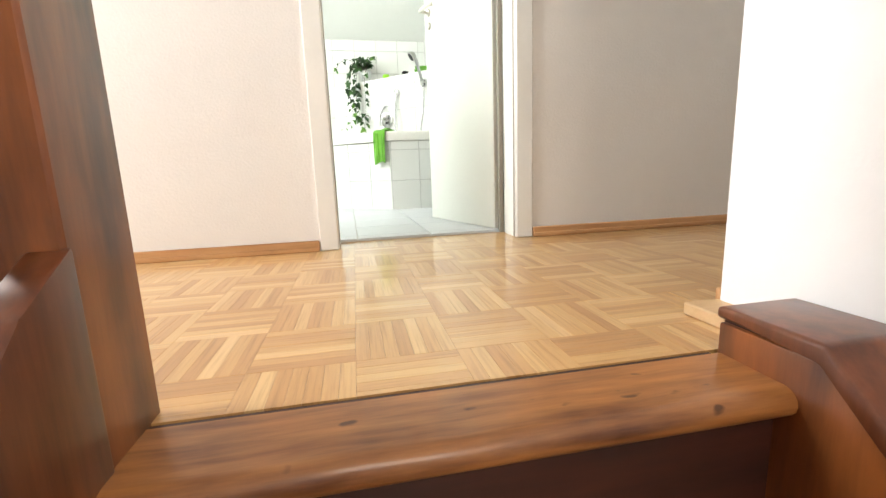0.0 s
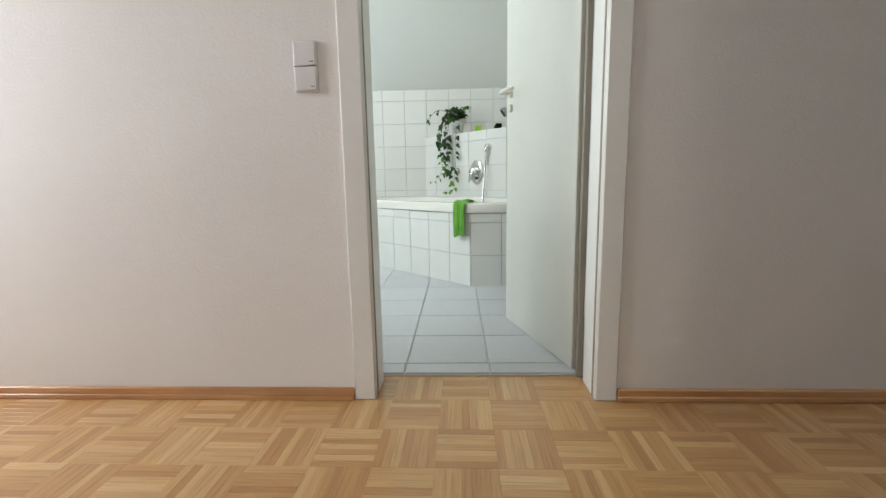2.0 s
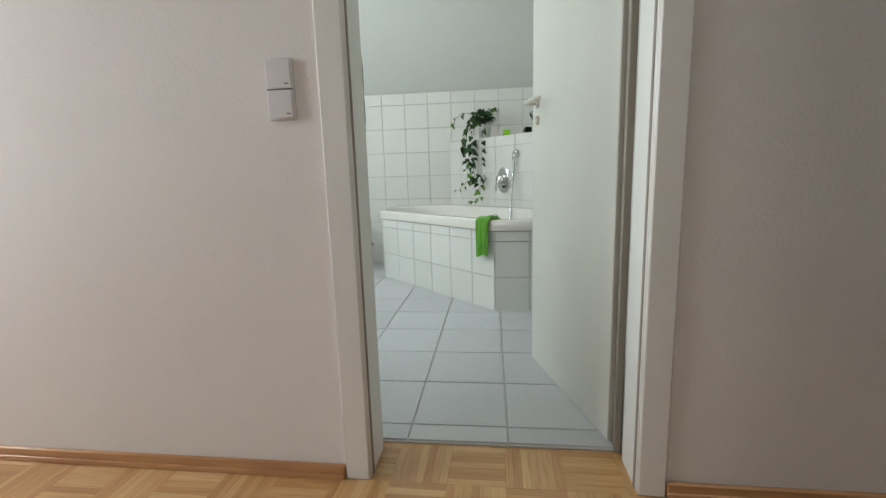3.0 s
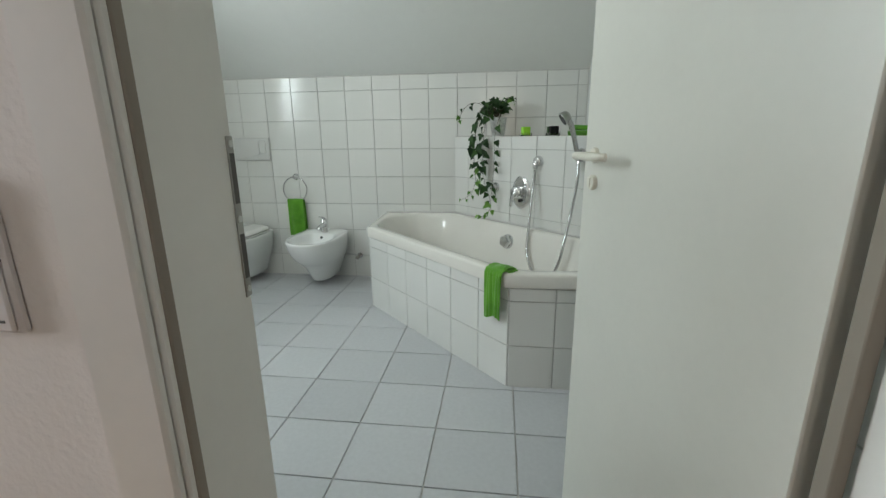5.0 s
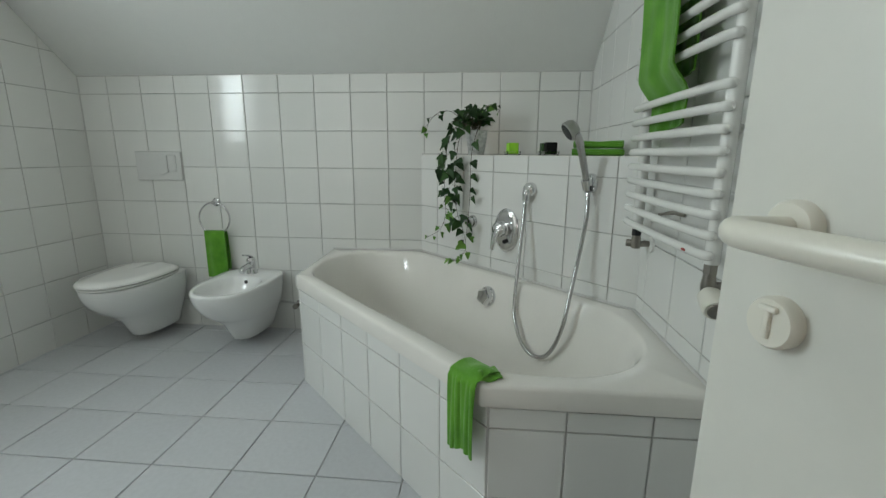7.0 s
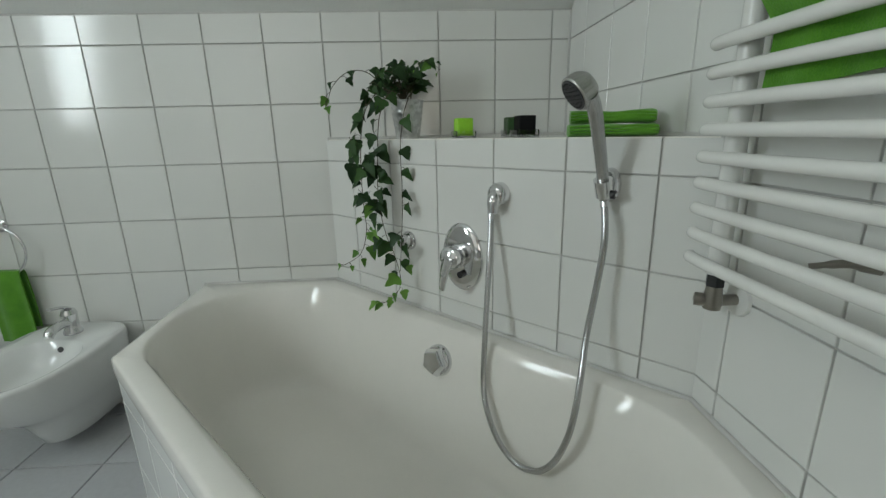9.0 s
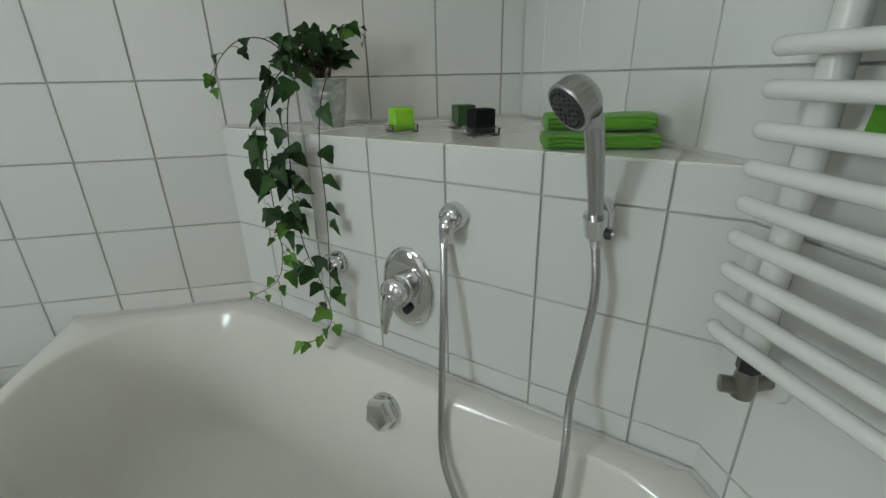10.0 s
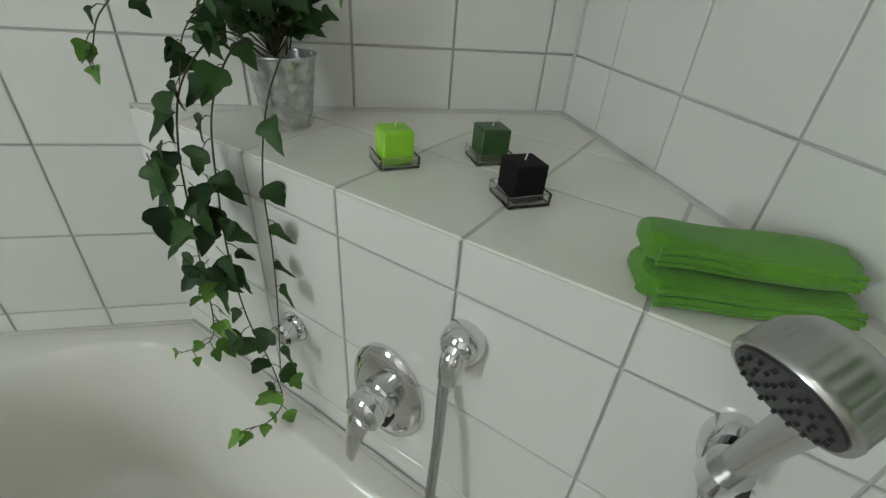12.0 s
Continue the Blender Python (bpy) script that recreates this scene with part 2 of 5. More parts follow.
def leafy(name, dark, light):
    m = material(name, light, 0.5)
    bsdf(m).inputs["Specular IOR Level"].default_value = 0.3
    wire(m, random_tint(m, [(0.0, dark), (0.7, tuple((a + b) / 2 for a, b in zip(dark, light))), (1.0, light)]), bsdf(m).inputs["Base Color"])
    bsdf(m).inputs["Transmission Weight"].default_value = 0.0
    bump(m, 160, 0.2, 0.001)
    return m


M_LEAF = leafy("ivy_leaf", (0.009, 0.032, 0.008), (0.038, 0.100, 0.021))
M_YOUNGLEAF = leafy("young_ivy_leaf", (0.075, 0.20, 0.028), (0.17, 0.34, 0.06))
M_STEM = material("ivy_stem", (0.055, 0.050, 0.025), 0.7)
M_SOIL = material("potting_soil", (0.03, 0.02, 0.013), 0.95)
mottle(M_SOIL, (0.03, 0.02, 0.013), 0.4, 60)
M_GLASS = material("clear_glass", (1, 1, 1), 0.02)
bsdf(M_GLASS).inputs["Transmission Weight"].default_value = 1.0
bsdf(M_GLASS).inputs["IOR"].default_value = 1.47
M_PAPER = material("toilet_paper", (0.80, 0.79, 0.77), 0.9)
bump(M_PAPER, 300, 0.3, 0.001)
M_DARKFRAME = material("dark_aubergine_lacquer", (0.022, 0.016, 0.032), 0.3)
M_WINDOWPAINT = material("white_window_paint", (0.78, 0.78, 0.77), 0.3)
M_LABELRED = material("red_print", (0.30, 0.02, 0.015), 0.5)

# ---- mesh helpers ----


def thing(name, at=(0, 0, 0), rz=0.0, label="", category="", group="", kind=""):
    ob = new(name)
    ob.empty_display_size = 0.05
    ob.matrix_world = pose(*at, 0, 0, rz)
    return tagged(ob, label, category, group, kind)


def finish(name, bm, mat, smooth=40):
    me = bpy.data.meshes.new(name)
    bmesh.ops.recalc_face_normals(bm, faces=bm.faces)
    if smooth:
        for f in bm.faces:
            f.smooth = True
        lim = radians(smooth)
        for e in bm.edges:
            if len(e.link_faces) == 2 and e.calc_face_angle(0) > lim:
                e.smooth = False
    bm.to_mesh(me)
    bm.free()
    me.materials.append(mat)
    return me


def part(name, bm, mat, parent=None, label="", smooth=40):
    ob = new(name, finish(name, bm, mat, smooth))
    if parent is not None:
        ob.parent = parent
    return tagged(ob, label)


def structure(name, bm, mat, label, category, smooth=40):
    return tagged(new(name, finish(name, bm, mat, smooth)), label, category, "", "structure")


def add_box(bm, lo, hi, bevel=0.0, segments=1):
    geo = bmesh.ops.create_cube(bm, size=1.0)
    vs = geo["verts"]
    for v in vs:
        v.co = Vector([(a + b) / 2 + c * (b - a) for a, b, c in zip(lo, hi, v.co)])
    if bevel > 0:
        es = list({e for v in vs for e in v.link_edges})
        bmesh.ops.bevel(bm, geom=es, offset=bevel, segments=segments, affect="EDGES", profile=0.5)
    return bm


def box(lo, hi, bevel=0.0, segments=1):
    return add_box(bmesh.new(), lo, hi, bevel, segments)


def loft(rings, cap_start=True, cap_end=True, bm=None):
    """A skin over closed rings of equal count."""
    bm = bm or bmesh.new()
    vr = [[bm.verts.new(p) for p in r] for r in rings]
    n = len(rings[0])
    for a, b in zip(vr, vr[1:]):
        for i in range(n):
            bm.faces.new((a[i], a[(i + 1) % n], b[(i + 1) % n], b[i]))
    if cap_start:
        bm.faces.new(list(reversed(vr[0])))
    if cap_end:
        bm.faces.new(vr[-1])
    return bm


def lathe(profile, n=28, bm=None, axis=None):
    """Turns (radius, height) pairs about z, then lays z along axis = (origin, direction)."""
    rings = []
    for r, h in profile:
        r = max(r, 1e-4)
        rings.append([Vector((r * math.cos(2 * math.pi * i / n), r * math.sin(2 * math.pi * i / n), h)) for i in range(n)])
    if axis:
        o, d = Vector(axis[0]), Vector(axis[1]).normalized()
        q = d.to_track_quat("Z", "Y")
        rings = [[o + q @ p for p in r] for r in rings]
    return loft(rings, True, True, bm)


def spline(points, steps=10):
    """Catmull-Rom through the points."""
    pts = [Vector(p) for p in points]
    pts = [2 * pts[0] - pts[1]] + pts + [2 * pts[-1] - pts[-2]]
    out = []
    for i in range(1, len(pts) - 2):
        a, b, c, d = pts[i - 1:i + 3]
        for k in range(steps):
            t = k / steps
            out.append(0.5 * ((2 * b) + (c - a) * t + (2 * a - 5 * b + 4 * c - d) * t * t + (3 * b - a - 3 * c + d) * t ** 3))
    out.append(pts[-2])
    return out


def tube(path, radius, n=12, bm=None, flat=1.0):
    """A pipe along a path; radius is a number or a list of one for each point."""
    rings = []
    up = Vector((0, 0, 1))
    prev = None
    for i, p in enumerate(path):
        d = (path[min(i + 1, len(path) - 1)] - path[max(i - 1, 0)]).normalized()
        if prev is None:
            side = d.cross(up if abs(d.z) < 0.95 else Vector((1, 0, 0))).normalized()
        else:
            side = (prev - d * prev.dot(d)).normalized()
        prev = side
        other = d.cross(side)
        r = radius[i] if isinstance(radius, (list, tuple)) else radius
        rings.append([p + side * (r * math.cos(2 * math.pi * k / n)) + other * (r * flat * math.sin(2 * math.pi * k / n)) for k in range(n)])
    return loft(rings, True, True, bm)


def sheet(fn, nu, nv, thick, bm=None):
    """A thin solid over fn(u, v)."""
    bm = bm or bmesh.new()
    g = [[bm.verts.new(fn(i / nu, j / nv)) for j in range(nv + 1)] for i in range(nu + 1)]
    fs = []
    for i in range(nu):
        for j in range(nv):
            fs.append(bm.faces.new((g[i][j], g[i + 1][j], g[i + 1][j + 1], g[i][j + 1])))
    bmesh.ops.recalc_face_normals(bm, faces=fs)
    bmesh.ops.solidify(bm, geom=fs, thickness=thick)
    return bm


def prism(poly, z0, z1, bm=None):
    return loft([[Vector((x, y, z0)) for x, y in poly], [Vector((x, y, z1)) for x, y in poly]], True, True, bm)


def inset(poly, d):
    """A convex counter-clockwise polygon moved inwards by d."""
    n = len(poly)
    lines = []
    for i in range(n):
        a, b = Vector(poly[i]), Vector(poly[(i + 1) % n])
        e = (b - a).normalized()
        lines.append((a + Vector((-e.y, e.x)) * d, e))
    out = []
    for i in range(n):
        (p, e), (q, f) = lines[i - 1], lines[i]
        den = e.x * f.y - e.y * f.x
        if abs(den) < 1e-6:
            out.append(tuple(q))
            continue
        t = ((q.x - p.x) * f.y - (q.y - p.y) * f.x) / den
        out.append((p.x + e.x * t, p.y + e.y * t))
    return out


def clip(poly, a, b, c):
    """Keeps the side a*x + b*y <= c of a polygon."""
    out = []
    for i, p in enumerate(poly):
        q = poly[(i + 1) % len(poly)]
        dp, dq = a * p[0] + b * p[1] - c, a * q[0] + b * q[1] - c
        if dp <= 0:
            out.append(p)
        if (dp < 0 < dq) or (dq < 0 < dp):
            t = dp / (dp - dq)
            out.append((p[0] + (q[0] - p[0]) * t, p[1] + (q[1] - p[1]) * t))
    return out


def area_of(poly):
    return 0.5 * sum(poly[i - 1][0] * poly[i][1] - poly[i][0] * poly[i - 1][1] for i in range(len(poly)))


TILE_CACHE = {}


def tile_mesh(poly, thick, joint, chamfer, mat):
    key = (tuple((round(x, 4), round(y, 4)) for x, y in poly), thick, joint, mat.name)
    if key not in TILE_CACHE:
        a = inset(poly, joint / 2)
        b = inset(poly, joint / 2 + chamfer)
        bm = loft([[Vector((x, y, -0.002)) for x, y in a], [Vector((x, y, thick - chamfer)) for x, y in a],
                   [Vector((x, y, thick)) for x, y in b]], False, True)
        TILE_CACHE[key] = finish("tile", bm, mat, 0)
    return TILE_CACHE[key]


def lay_tiles(parent, origin, u, v, us, vs, mat, joint=0.0036, thick=0.005, chamfer=0.0012, limits=(), hole=None, name="tile"):
    """Tiles between the joint lines us and vs of a plane, each one an object under parent. limits: half planes (a, b, c) to keep."""
    u, v, o = Vector(u), Vector(v), Vector(origin)
    n = u.cross(v)
    rot = Matrix((u, v, n)).transposed().to_4x4()
    for u0, u1 in zip(us, us[1:]):
        for v0, v1 in zip(vs, vs[1:]):
            poly = [(u0, v0), (u1, v0), (u1, v1), (u0, v1)]
            for a, b, c in limits:
                poly = clip(poly, a, b, c)
                if len(poly) < 3:
                    break
            if len(poly) < 3 or area_of(poly) < 0.0004:
                continue
            cx, cy = sum(p[0] for p in poly) / len(poly), sum(p[1] for p in poly) / len(poly)
            if hole and hole[0] < cx < hole[1] and hole[2] < cy < hole[3]:
                continue
            me = tile_mesh([(x - cx, y - cy) for x, y in poly], thick, joint, chamfer, mat)
            ob = new(name, me)
            ob.parent = parent
            lean = pose(0, 0, 0, random.uniform(-0.16, 0.16), random.uniform(-0.16, 0.16), 0)
            ob.matrix_local = Matrix.Translation(o + u * cx + v * cy) @ rot @ lean


def steps_between(a, b, first, pitch):
    """Joint lines from a to b, one of which falls on first."""
    k = math.ceil((a - first) / pitch + 1e-6)
    out = [a]
    while first + k * pitch < b - 1e-6:
        if first + k * pitch - a > 0.004:
            out.append(first + k * pitch)
        k += 1
    return out + [b]


# ---- plan of the place ----
YH, YBATH, YB = 2.61, 2.80, 5.555     # hall face and bath face of the door wall (hall plan), back wall (bath plan)
YD = 2.870                             # where the bathroom shell begins behind the door wall
XL, XR = -1.910, 0.940                 # left and right walls of the bathroom
ZF = 0.018                             # bathroom floor
KNEE, PITCH, FLAT = 1.484, 0.88, 2.50  # knee wall, rise of the roof slope, flat ceiling
DX0, DX1 = 0.072, 0.795                # clear opening of the door
DTOP = 2.01
HX0, HX1 = -2.55, 2.75                 # hall
YEDGE = 1.435                          # stair edge of the landing
CX, CY = 0.822, 1.588                  # corner of the wall beside the stairs
TUBZ = 0.529
LEDGE, LZ = 5.608, 1.061               # front line x + y of the ledge, its height
WIN_Y0, WIN_Y1, WIN_Z0, WIN_Z1 = 3.62, 4.08, 1.11, 2.13
YFLAT = YB - (FLAT - KNEE) / PITCH

# hall floor bed and walls
b = box((HX0, YEDGE + 0.003, -0.20), (HX1, YH, -0.009))
add_box(b, (DX0 - 0.03, YH - 0.001, -0.20), (DX1 + 0.03, 2.782, -0.0092))
hall_floor = structure("floor_hall", b, M_SUBFLOOR, "golden oak mosaic parquet floor in basket weave squares", "floor", 0)

b = box((HX0, YH, -0.2), (0.03, YBATH, 2.62))
add_box(b, (0.84, YH, -0.2), (HX1, YBATH, 2.62))
add_box(b, (0.03, YH, DTOP + 0.03), (0.84, YBATH, 2.62))
wall_door = structure("wall_door", b, M_WALL, "white woodchip papered wall with a doorway", "wall", 0)

b = box((HX0 - 0.2, -1.9, -2.6), (HX0, 1.50, 2.62))
add_box(b, (HX0 - 0.2, 2.40, -2.6), (HX0, YBATH, 2.62))
add_box(b, (HX0 - 0.2, 1.50, -2.6), (HX0, 2.40, 0.85))
add_box(b, (HX0 - 0.2, 1.50, 2.05), (HX0, 2.40, 2.62))
structure("wall_hall_end", b, M_WALL, "white papered hall wall with a window opening", "wall", 0)
structure("wall_hall_far_end", box((HX1, CY, -0.2), (HX1 + 0.2, YBATH, 2.62)), M_WALL, "plain white papered end wall of the corridor", "wall", 0)
structure("wall_stair", box((CX, -1.9, -2.6), (HX1 + 0.2, CY, 2.62), 0.006, 2), M_STAIRWALL, "smooth white wall block beside the stairs", "wall", 0)
b = box((HX0 - 0.2, -2.1, -2.6), (-0.2, -1.9, 2.62))
add_box(b, (0.9, -2.1, -2.6), (HX1 + 0.2, -1.9, 2.62))
add_box(b, (-0.2, -2.1, -2.6), (0.9, -1.9, 1.1))
add_box(b, (-0.2, -2.1, 2.35), (0.9, -1.9, 2.62))
structure("wall_stairwell", b, M_STAIRWALL, "white stairwell wall with an added window opening", "wall", 0)
structure("ceiling_hall", box((HX0 - 0.2, -2.1, 2.5), (HX1 + 0.2, YBATH, 2.68)), M_CEIL, "white hall ceiling", "ceiling", 0)
structure("floor_stairwell", box((HX0 - 0.2, -2.1, -2.8), (HX1 + 0.2, YEDGE, -2.6)), M_SUBFLOOR, "dark wooden floor at the stair foot", "floor", 0)
structure("wall_under_landing", box((HX0, YEDGE, -2.6), (CX, YEDGE + 0.12, -0.2)), M_STAIRWALL, "white wall under the landing", "wall", 0)


def casement(name, m, w, h, d, label, frame_mat=None):
    """A window in its opening: frame, sill and two panes. m places it; local x along, z up, y outwards."""
    fm = frame_mat or M_WINDOWPAINT
    top = tagged(new(name), label, "window", "", "structure")
    top.matrix_world = m
    bm = box((0, 0, 0), (0.06, d, h), 0.006)
    add_box(bm, (w - 0.06, 0, 0), (w, d, h), 0.006)
    add_box(bm, (0.06, 0, 0), (w - 0.06, d, 0.06), 0.006)
    add_box(bm, (0.06, 0, h - 0.06), (w - 0.06, d, h), 0.006)
    if w > 0.6:
        add_box(bm, (w / 2 - 0.04, 0, 0.06), (w / 2 + 0.04, d, h - 0.06), 0.006)
    part("window_frame", bm, fm, top)
    for x0, x1 in (((0.06, w / 2 - 0.04), (w / 2 + 0.04, w - 0.06)) if w > 0.6 else ((0.06, w - 0.06),)):
        p = part("pane", box((x0, d * 0.45, 0.06), (x1, d * 0.45 + 0.006, h - 0.06)), M_GLASS, top)
        p.visible_shadow = False
    part("window_sill", box((-0.04, -0.20, -0.03), (w + 0.04, 0.0, 0.0), 0.006), fm, top)
    return top


casement("window_hall", pose(HX0 - 0.10, 1.50, 0.85, 0, 0, 90), 0.90, 1.20, 0.06, "white casement window in the hall wall")
# unseen window, added as the opening for the warm stairwell fill
casement("added_window_stairs", pose(0.9, -1.98, 1.1, 0, 0, 180), 1.1, 1.25, 0.06, "unseen white casement window added over the stairs")

# ---- bathroom shell ----
HALL_SET = set(o.name for o in scene.objects if o.parent is None and o.type in {'MESH', 'EMPTY'})
bath_floor = structure("floor_bath", box((XL - 0.2, 2.872, -0.2), (XR + 0.2, YB + 0.2, ZF - 0.006)), M_GROUT, "light grey square ceramic floor tiles with grey joints", "floor", 0)
wall_back = structure("wall_back", box((XL - 0.2, YB, -0.2), (XR + 0.2, YB + 0.2, KNEE)), M_GROUT, "low knee wall of glossy white square tiles", "wall", 0)
wall_right = structure("wall_right", box((XR, YD, -0.2), (XR + 0.2, YB, 2.62)), M_GROUT, "side wall of glossy white square tiles under the roof slope", "wall", 0)
b = box((XL - 0.2, YD, -0.2), (XL, WIN_Y0, 2.62))
add_box(b, (XL - 0.2, WIN_Y1, -0.2), (XL, YB, 2.62))
add_box(b, (XL - 0.2, WIN_Y0, -0.2), (XL, WIN_Y1, WIN_Z0))
add_box(b, (XL - 0.2, WIN_Y0, WIN_Z1), (XL, WIN_Y1, 2.62))
wall_left = structure("wall_left", b, M_GROUT, "gable wall of glossy white square tiles with a window", "wall", 0)
casement("window_bath", pose(XL - 0.13, WIN_Y0, WIN_Z0, 0, 0, 90), WIN_Y1 - WIN_Y0, WIN_Z1 - WIN_Z0, 0.06, "white casement window in the gable wall")

# roof slope and flat ceiling, with the opening of an added, unseen roof window
YS = YB + 0.25
b = bmesh.new()
for x0, x1 in ((XL - 0.2, XR + 0.2),):
    sec = [(YS, KNEE - 0.25 * PITCH), (YFLAT, FLAT), (YFLAT, FLAT + 0.2), (YS, KNEE - 0.25 * PITCH + 0.2)]
    loft([[Vector((x0, y, z)) for y, z in sec], [Vector((x1, y, z)) for y, z in sec]], True, True, b)
RX0, RX1, RY0, RY1 = -1.12, -0.28, 3.23, 4.07
add_box(b, (XL - 0.2, YD - 0.05, FLAT), (RX0, YFLAT, FLAT + 0.2))
add_box(b, (RX1, YD - 0.05, FLAT), (XR + 0.2, YFLAT, FLAT + 0.2))
add_box(b, (RX0, YD - 0.05, FLAT), (RX1, RY0, FLAT + 0.2))
add_box(b, (RX0, RY1, FLAT), (RX1, YFLAT, FLAT + 0.2))
structure("ceiling_bath", b, M_CEIL, "plain off-white sloping ceiling under the roof", "ceiling", 0)
added_roof_window = tagged(new("added_window_roof"), "unseen white framed roof window added in the ceiling", "window", "", "structure")
added_roof_window.matrix_world = pose(RX0, RY0, FLAT + 0.10)
bm = box((0, 0, 0), (0.05, RY1 - RY0, 0.08), 0.005)
add_box(bm, (RX1 - RX0 - 0.05, 0, 0), (RX1 - RX0, RY1 - RY0, 0.08), 0.005)
add_box(bm, (0.05, 0, 0), (RX1 - RX0 - 0.05, 0.05, 0.08), 0.005)
add_box(bm, (0.05, RY1 - RY0 - 0.05, 0), (RX1 - RX0 - 0.05, RY1 - RY0, 0.08), 0.005)
part("window_frame", bm, M_WINDOWPAINT, added_roof_window)
p = part("pane", box((0.05, 0.05, 0.035), (RX1 - RX0 - 0.05, RY1 - RY0 - 0.05, 0.041)), M_GLASS, added_roof_window)
p.visible_shadow = False

# tiled ledge across the corner behind the tub
tri = [(LEDGE - YB, YB), (XR, LEDGE - XR), (XR, YB)]
ledge = structure("wall_ledge", prism(tri, ZF, LZ - 0.0014), M_GROUT, "half-height tiled ledge set diagonally across the corner", "ledge", 0)

# ---- hall: baseboards, door, stairs ----
BATH_SET = set(o.name for o in scene.objects if o.parent is None and o.type in {'MESH', 'EMPTY'}) - HALL_SET


# baseboards of the hall
def skirting(name, x0, x1, y0, y1, label):
    bm = box((x0, y0, 0.0), (x1, y1, 0.041), 0.004)
    add_box(bm, (x0, y0 - 0.007, 0.0), (x1, y0, 0.018), 0.003)
    return structure(name, bm, M_SKIRT, label, "baseboard")


skirting("baseboard_hall_west", HX0, -0.002, YH - 0.014, YH, "narrow varnished beech baseboard along the white wall")
skirting("baseboard_hall_east", 0.868, HX1, YH - 0.014, YH, "narrow varnished beech baseboard along the white wall")
structure("baseboard_corridor", box((CX + 0.002, CY, 0.0), (HX1, CY + 0.014, 0.046), 0.004), M_SKIRT, "narrow beech baseboard of the corridor", "baseboard")

# ---- door frame and door ----
door_frame = tagged(new("trim_door_frame"), "white lacquered door frame with flat casing and a metal strike plate", "door frame", "", "structure")
for side, x0, x1 in (("casing", 0.0, 0.0705), ("casing", 0.7965, 0.866)):
    bm = box((x0, YH - 0.013, 0.0), (x1, YH + 0.001, DTOP + 0.066), 0.004)
    part(side, bm, M_FRAMEPAINT, door_frame)
part("casing", box((0.0705, YH - 0.013, DTOP), (0.7965, YH + 0.001, DTOP + 0.066), 0.004), M_FRAMEPAINT, door_frame)
for x0, x1, sx0, sx1 in ((0.03, DX0, 0.03, 0.063), (DX1, 0.84, 0.804, 0.84)):
    part("jamb", box((x0, YH + 0.001, 0.0), (x1, 2.744, DTOP), 0.003), M_FRAMEPAINT, door_frame)
    part("rebate", box((sx0, 2.744, 0.0), (sx1, 2.774, DTOP), 0.003), M_FRAMEPAINT, door_frame)
for x0, x1 in ((0.068, 0.0745), (0.7925, 0.799)):
    part("seal", box((x0, YH + 0.010, 0.0), (x1, YH + 0.024, DTOP), 0.002), M_SEAL, door_frame, "brown rubber door seal")
# hinge side: one brown strip for the seal and the shadow gap beside the leaf
part("seal", box((0.7825, 2.776, 0.0), (0.8025, 2.802, DTOP), 0.002), M_SEAL, door_frame, "brown rubber door seal")
part("jamb", box((DX0, YH + 0.001, DTOP), (DX1, 2.774, DTOP + 0.04), 0.003), M_FRAMEPAINT, door_frame)
strike = part("strike_plate", box((0.0605, 2.7605, 0.980), (0.0645, 2.7735, 1.180), 0.001), M_STRIKE, door_frame, "grey steel strike plate")
for z0, z1 in ((1.005, 1.062), (1.100, 1.160)):
    part("latch_hole", box((0.0642, 2.7630, z0), (0.0650, 2.7720, z1), 0.0003), M_SWITCHLINE, strike)
for z in (0.991, 1.081, 1.171):
    part("screw", lathe([(0.0, 0), (0.0042, 0), (0.0042, 0.001), (0.0, 0.0016)], 12, None, ((0.0645, 2.7675, z), (1, 0, 0))), M_BRUSHED, strike)
structure("threshold_strip", box((DX0 - 0.012, 2.782, -0.15), (DX1 + 0.012, 2.796, 0.001), 0.002), M_SEAL, "thin dark threshold strip between parquet and tiles", "threshold")

HINGE = Vector((0.772, 2.818))
LEAFDIR = Vector((0.5885, 3.4537)) - HINGE
LEAF = LEAFDIR.length
door = thing("door_1", (HINGE.x, HINGE.y, 0.0), math.degrees(math.atan2(LEAFDIR.y, LEAFDIR.x)), "open cream lacquered flush door with a cream plastic lever", "door", "", "structure")
part("door_leaf", box((0, -0.040, 0.012), (LEAF, 0, 1.995), 0.003), M_DOORPAINT, door)
HZ = 1.128
hx = LEAF - 0.056
handle = part("door_handle", lathe([(0, 0), (0.0185, 0), (0.0185, 0.006), (0.016, 0.009), (0, 0.009)], 32, None, ((hx, 0, HZ), (0, 1, 0))), M_PLASTIC, door, "cream plastic lever handle")
pth = spline([(hx, 0.006, HZ), (hx, 0.038, HZ), (hx - 0.005, 0.052, HZ), (hx - 0.022, 0.058, HZ), (hx - 0.075, 0.057, HZ), (hx - 0.112, 0.053, HZ), (hx - 0.126, 0.042, HZ)], 7)
part("lever", tube(pth, [0.0074 + 0.0018 * min(1, i / 14) for i in range(len(pth))], 16), M_PLASTIC, handle)
turn = part("thumb_turn", lathe([(0, 0), (0.0185, 0), (0.0185, 0.008), (0.0165, 0.0105), (0, 0.0105)], 40, None, ((hx, 0, HZ - 0.066), (0, 1, 0))), M_PLASTIC, door, "round cream privacy turn")
knob = box((hx - 0.0026, 0.009, HZ - 0.077), (hx + 0.0026, 0.0135, HZ - 0.056), 0.0015, 2)
add_box(knob, (hx - 0.007, 0.009, HZ - 0.058), (hx + 0.007, 0.014, HZ - 0.053), 0.002, 2)
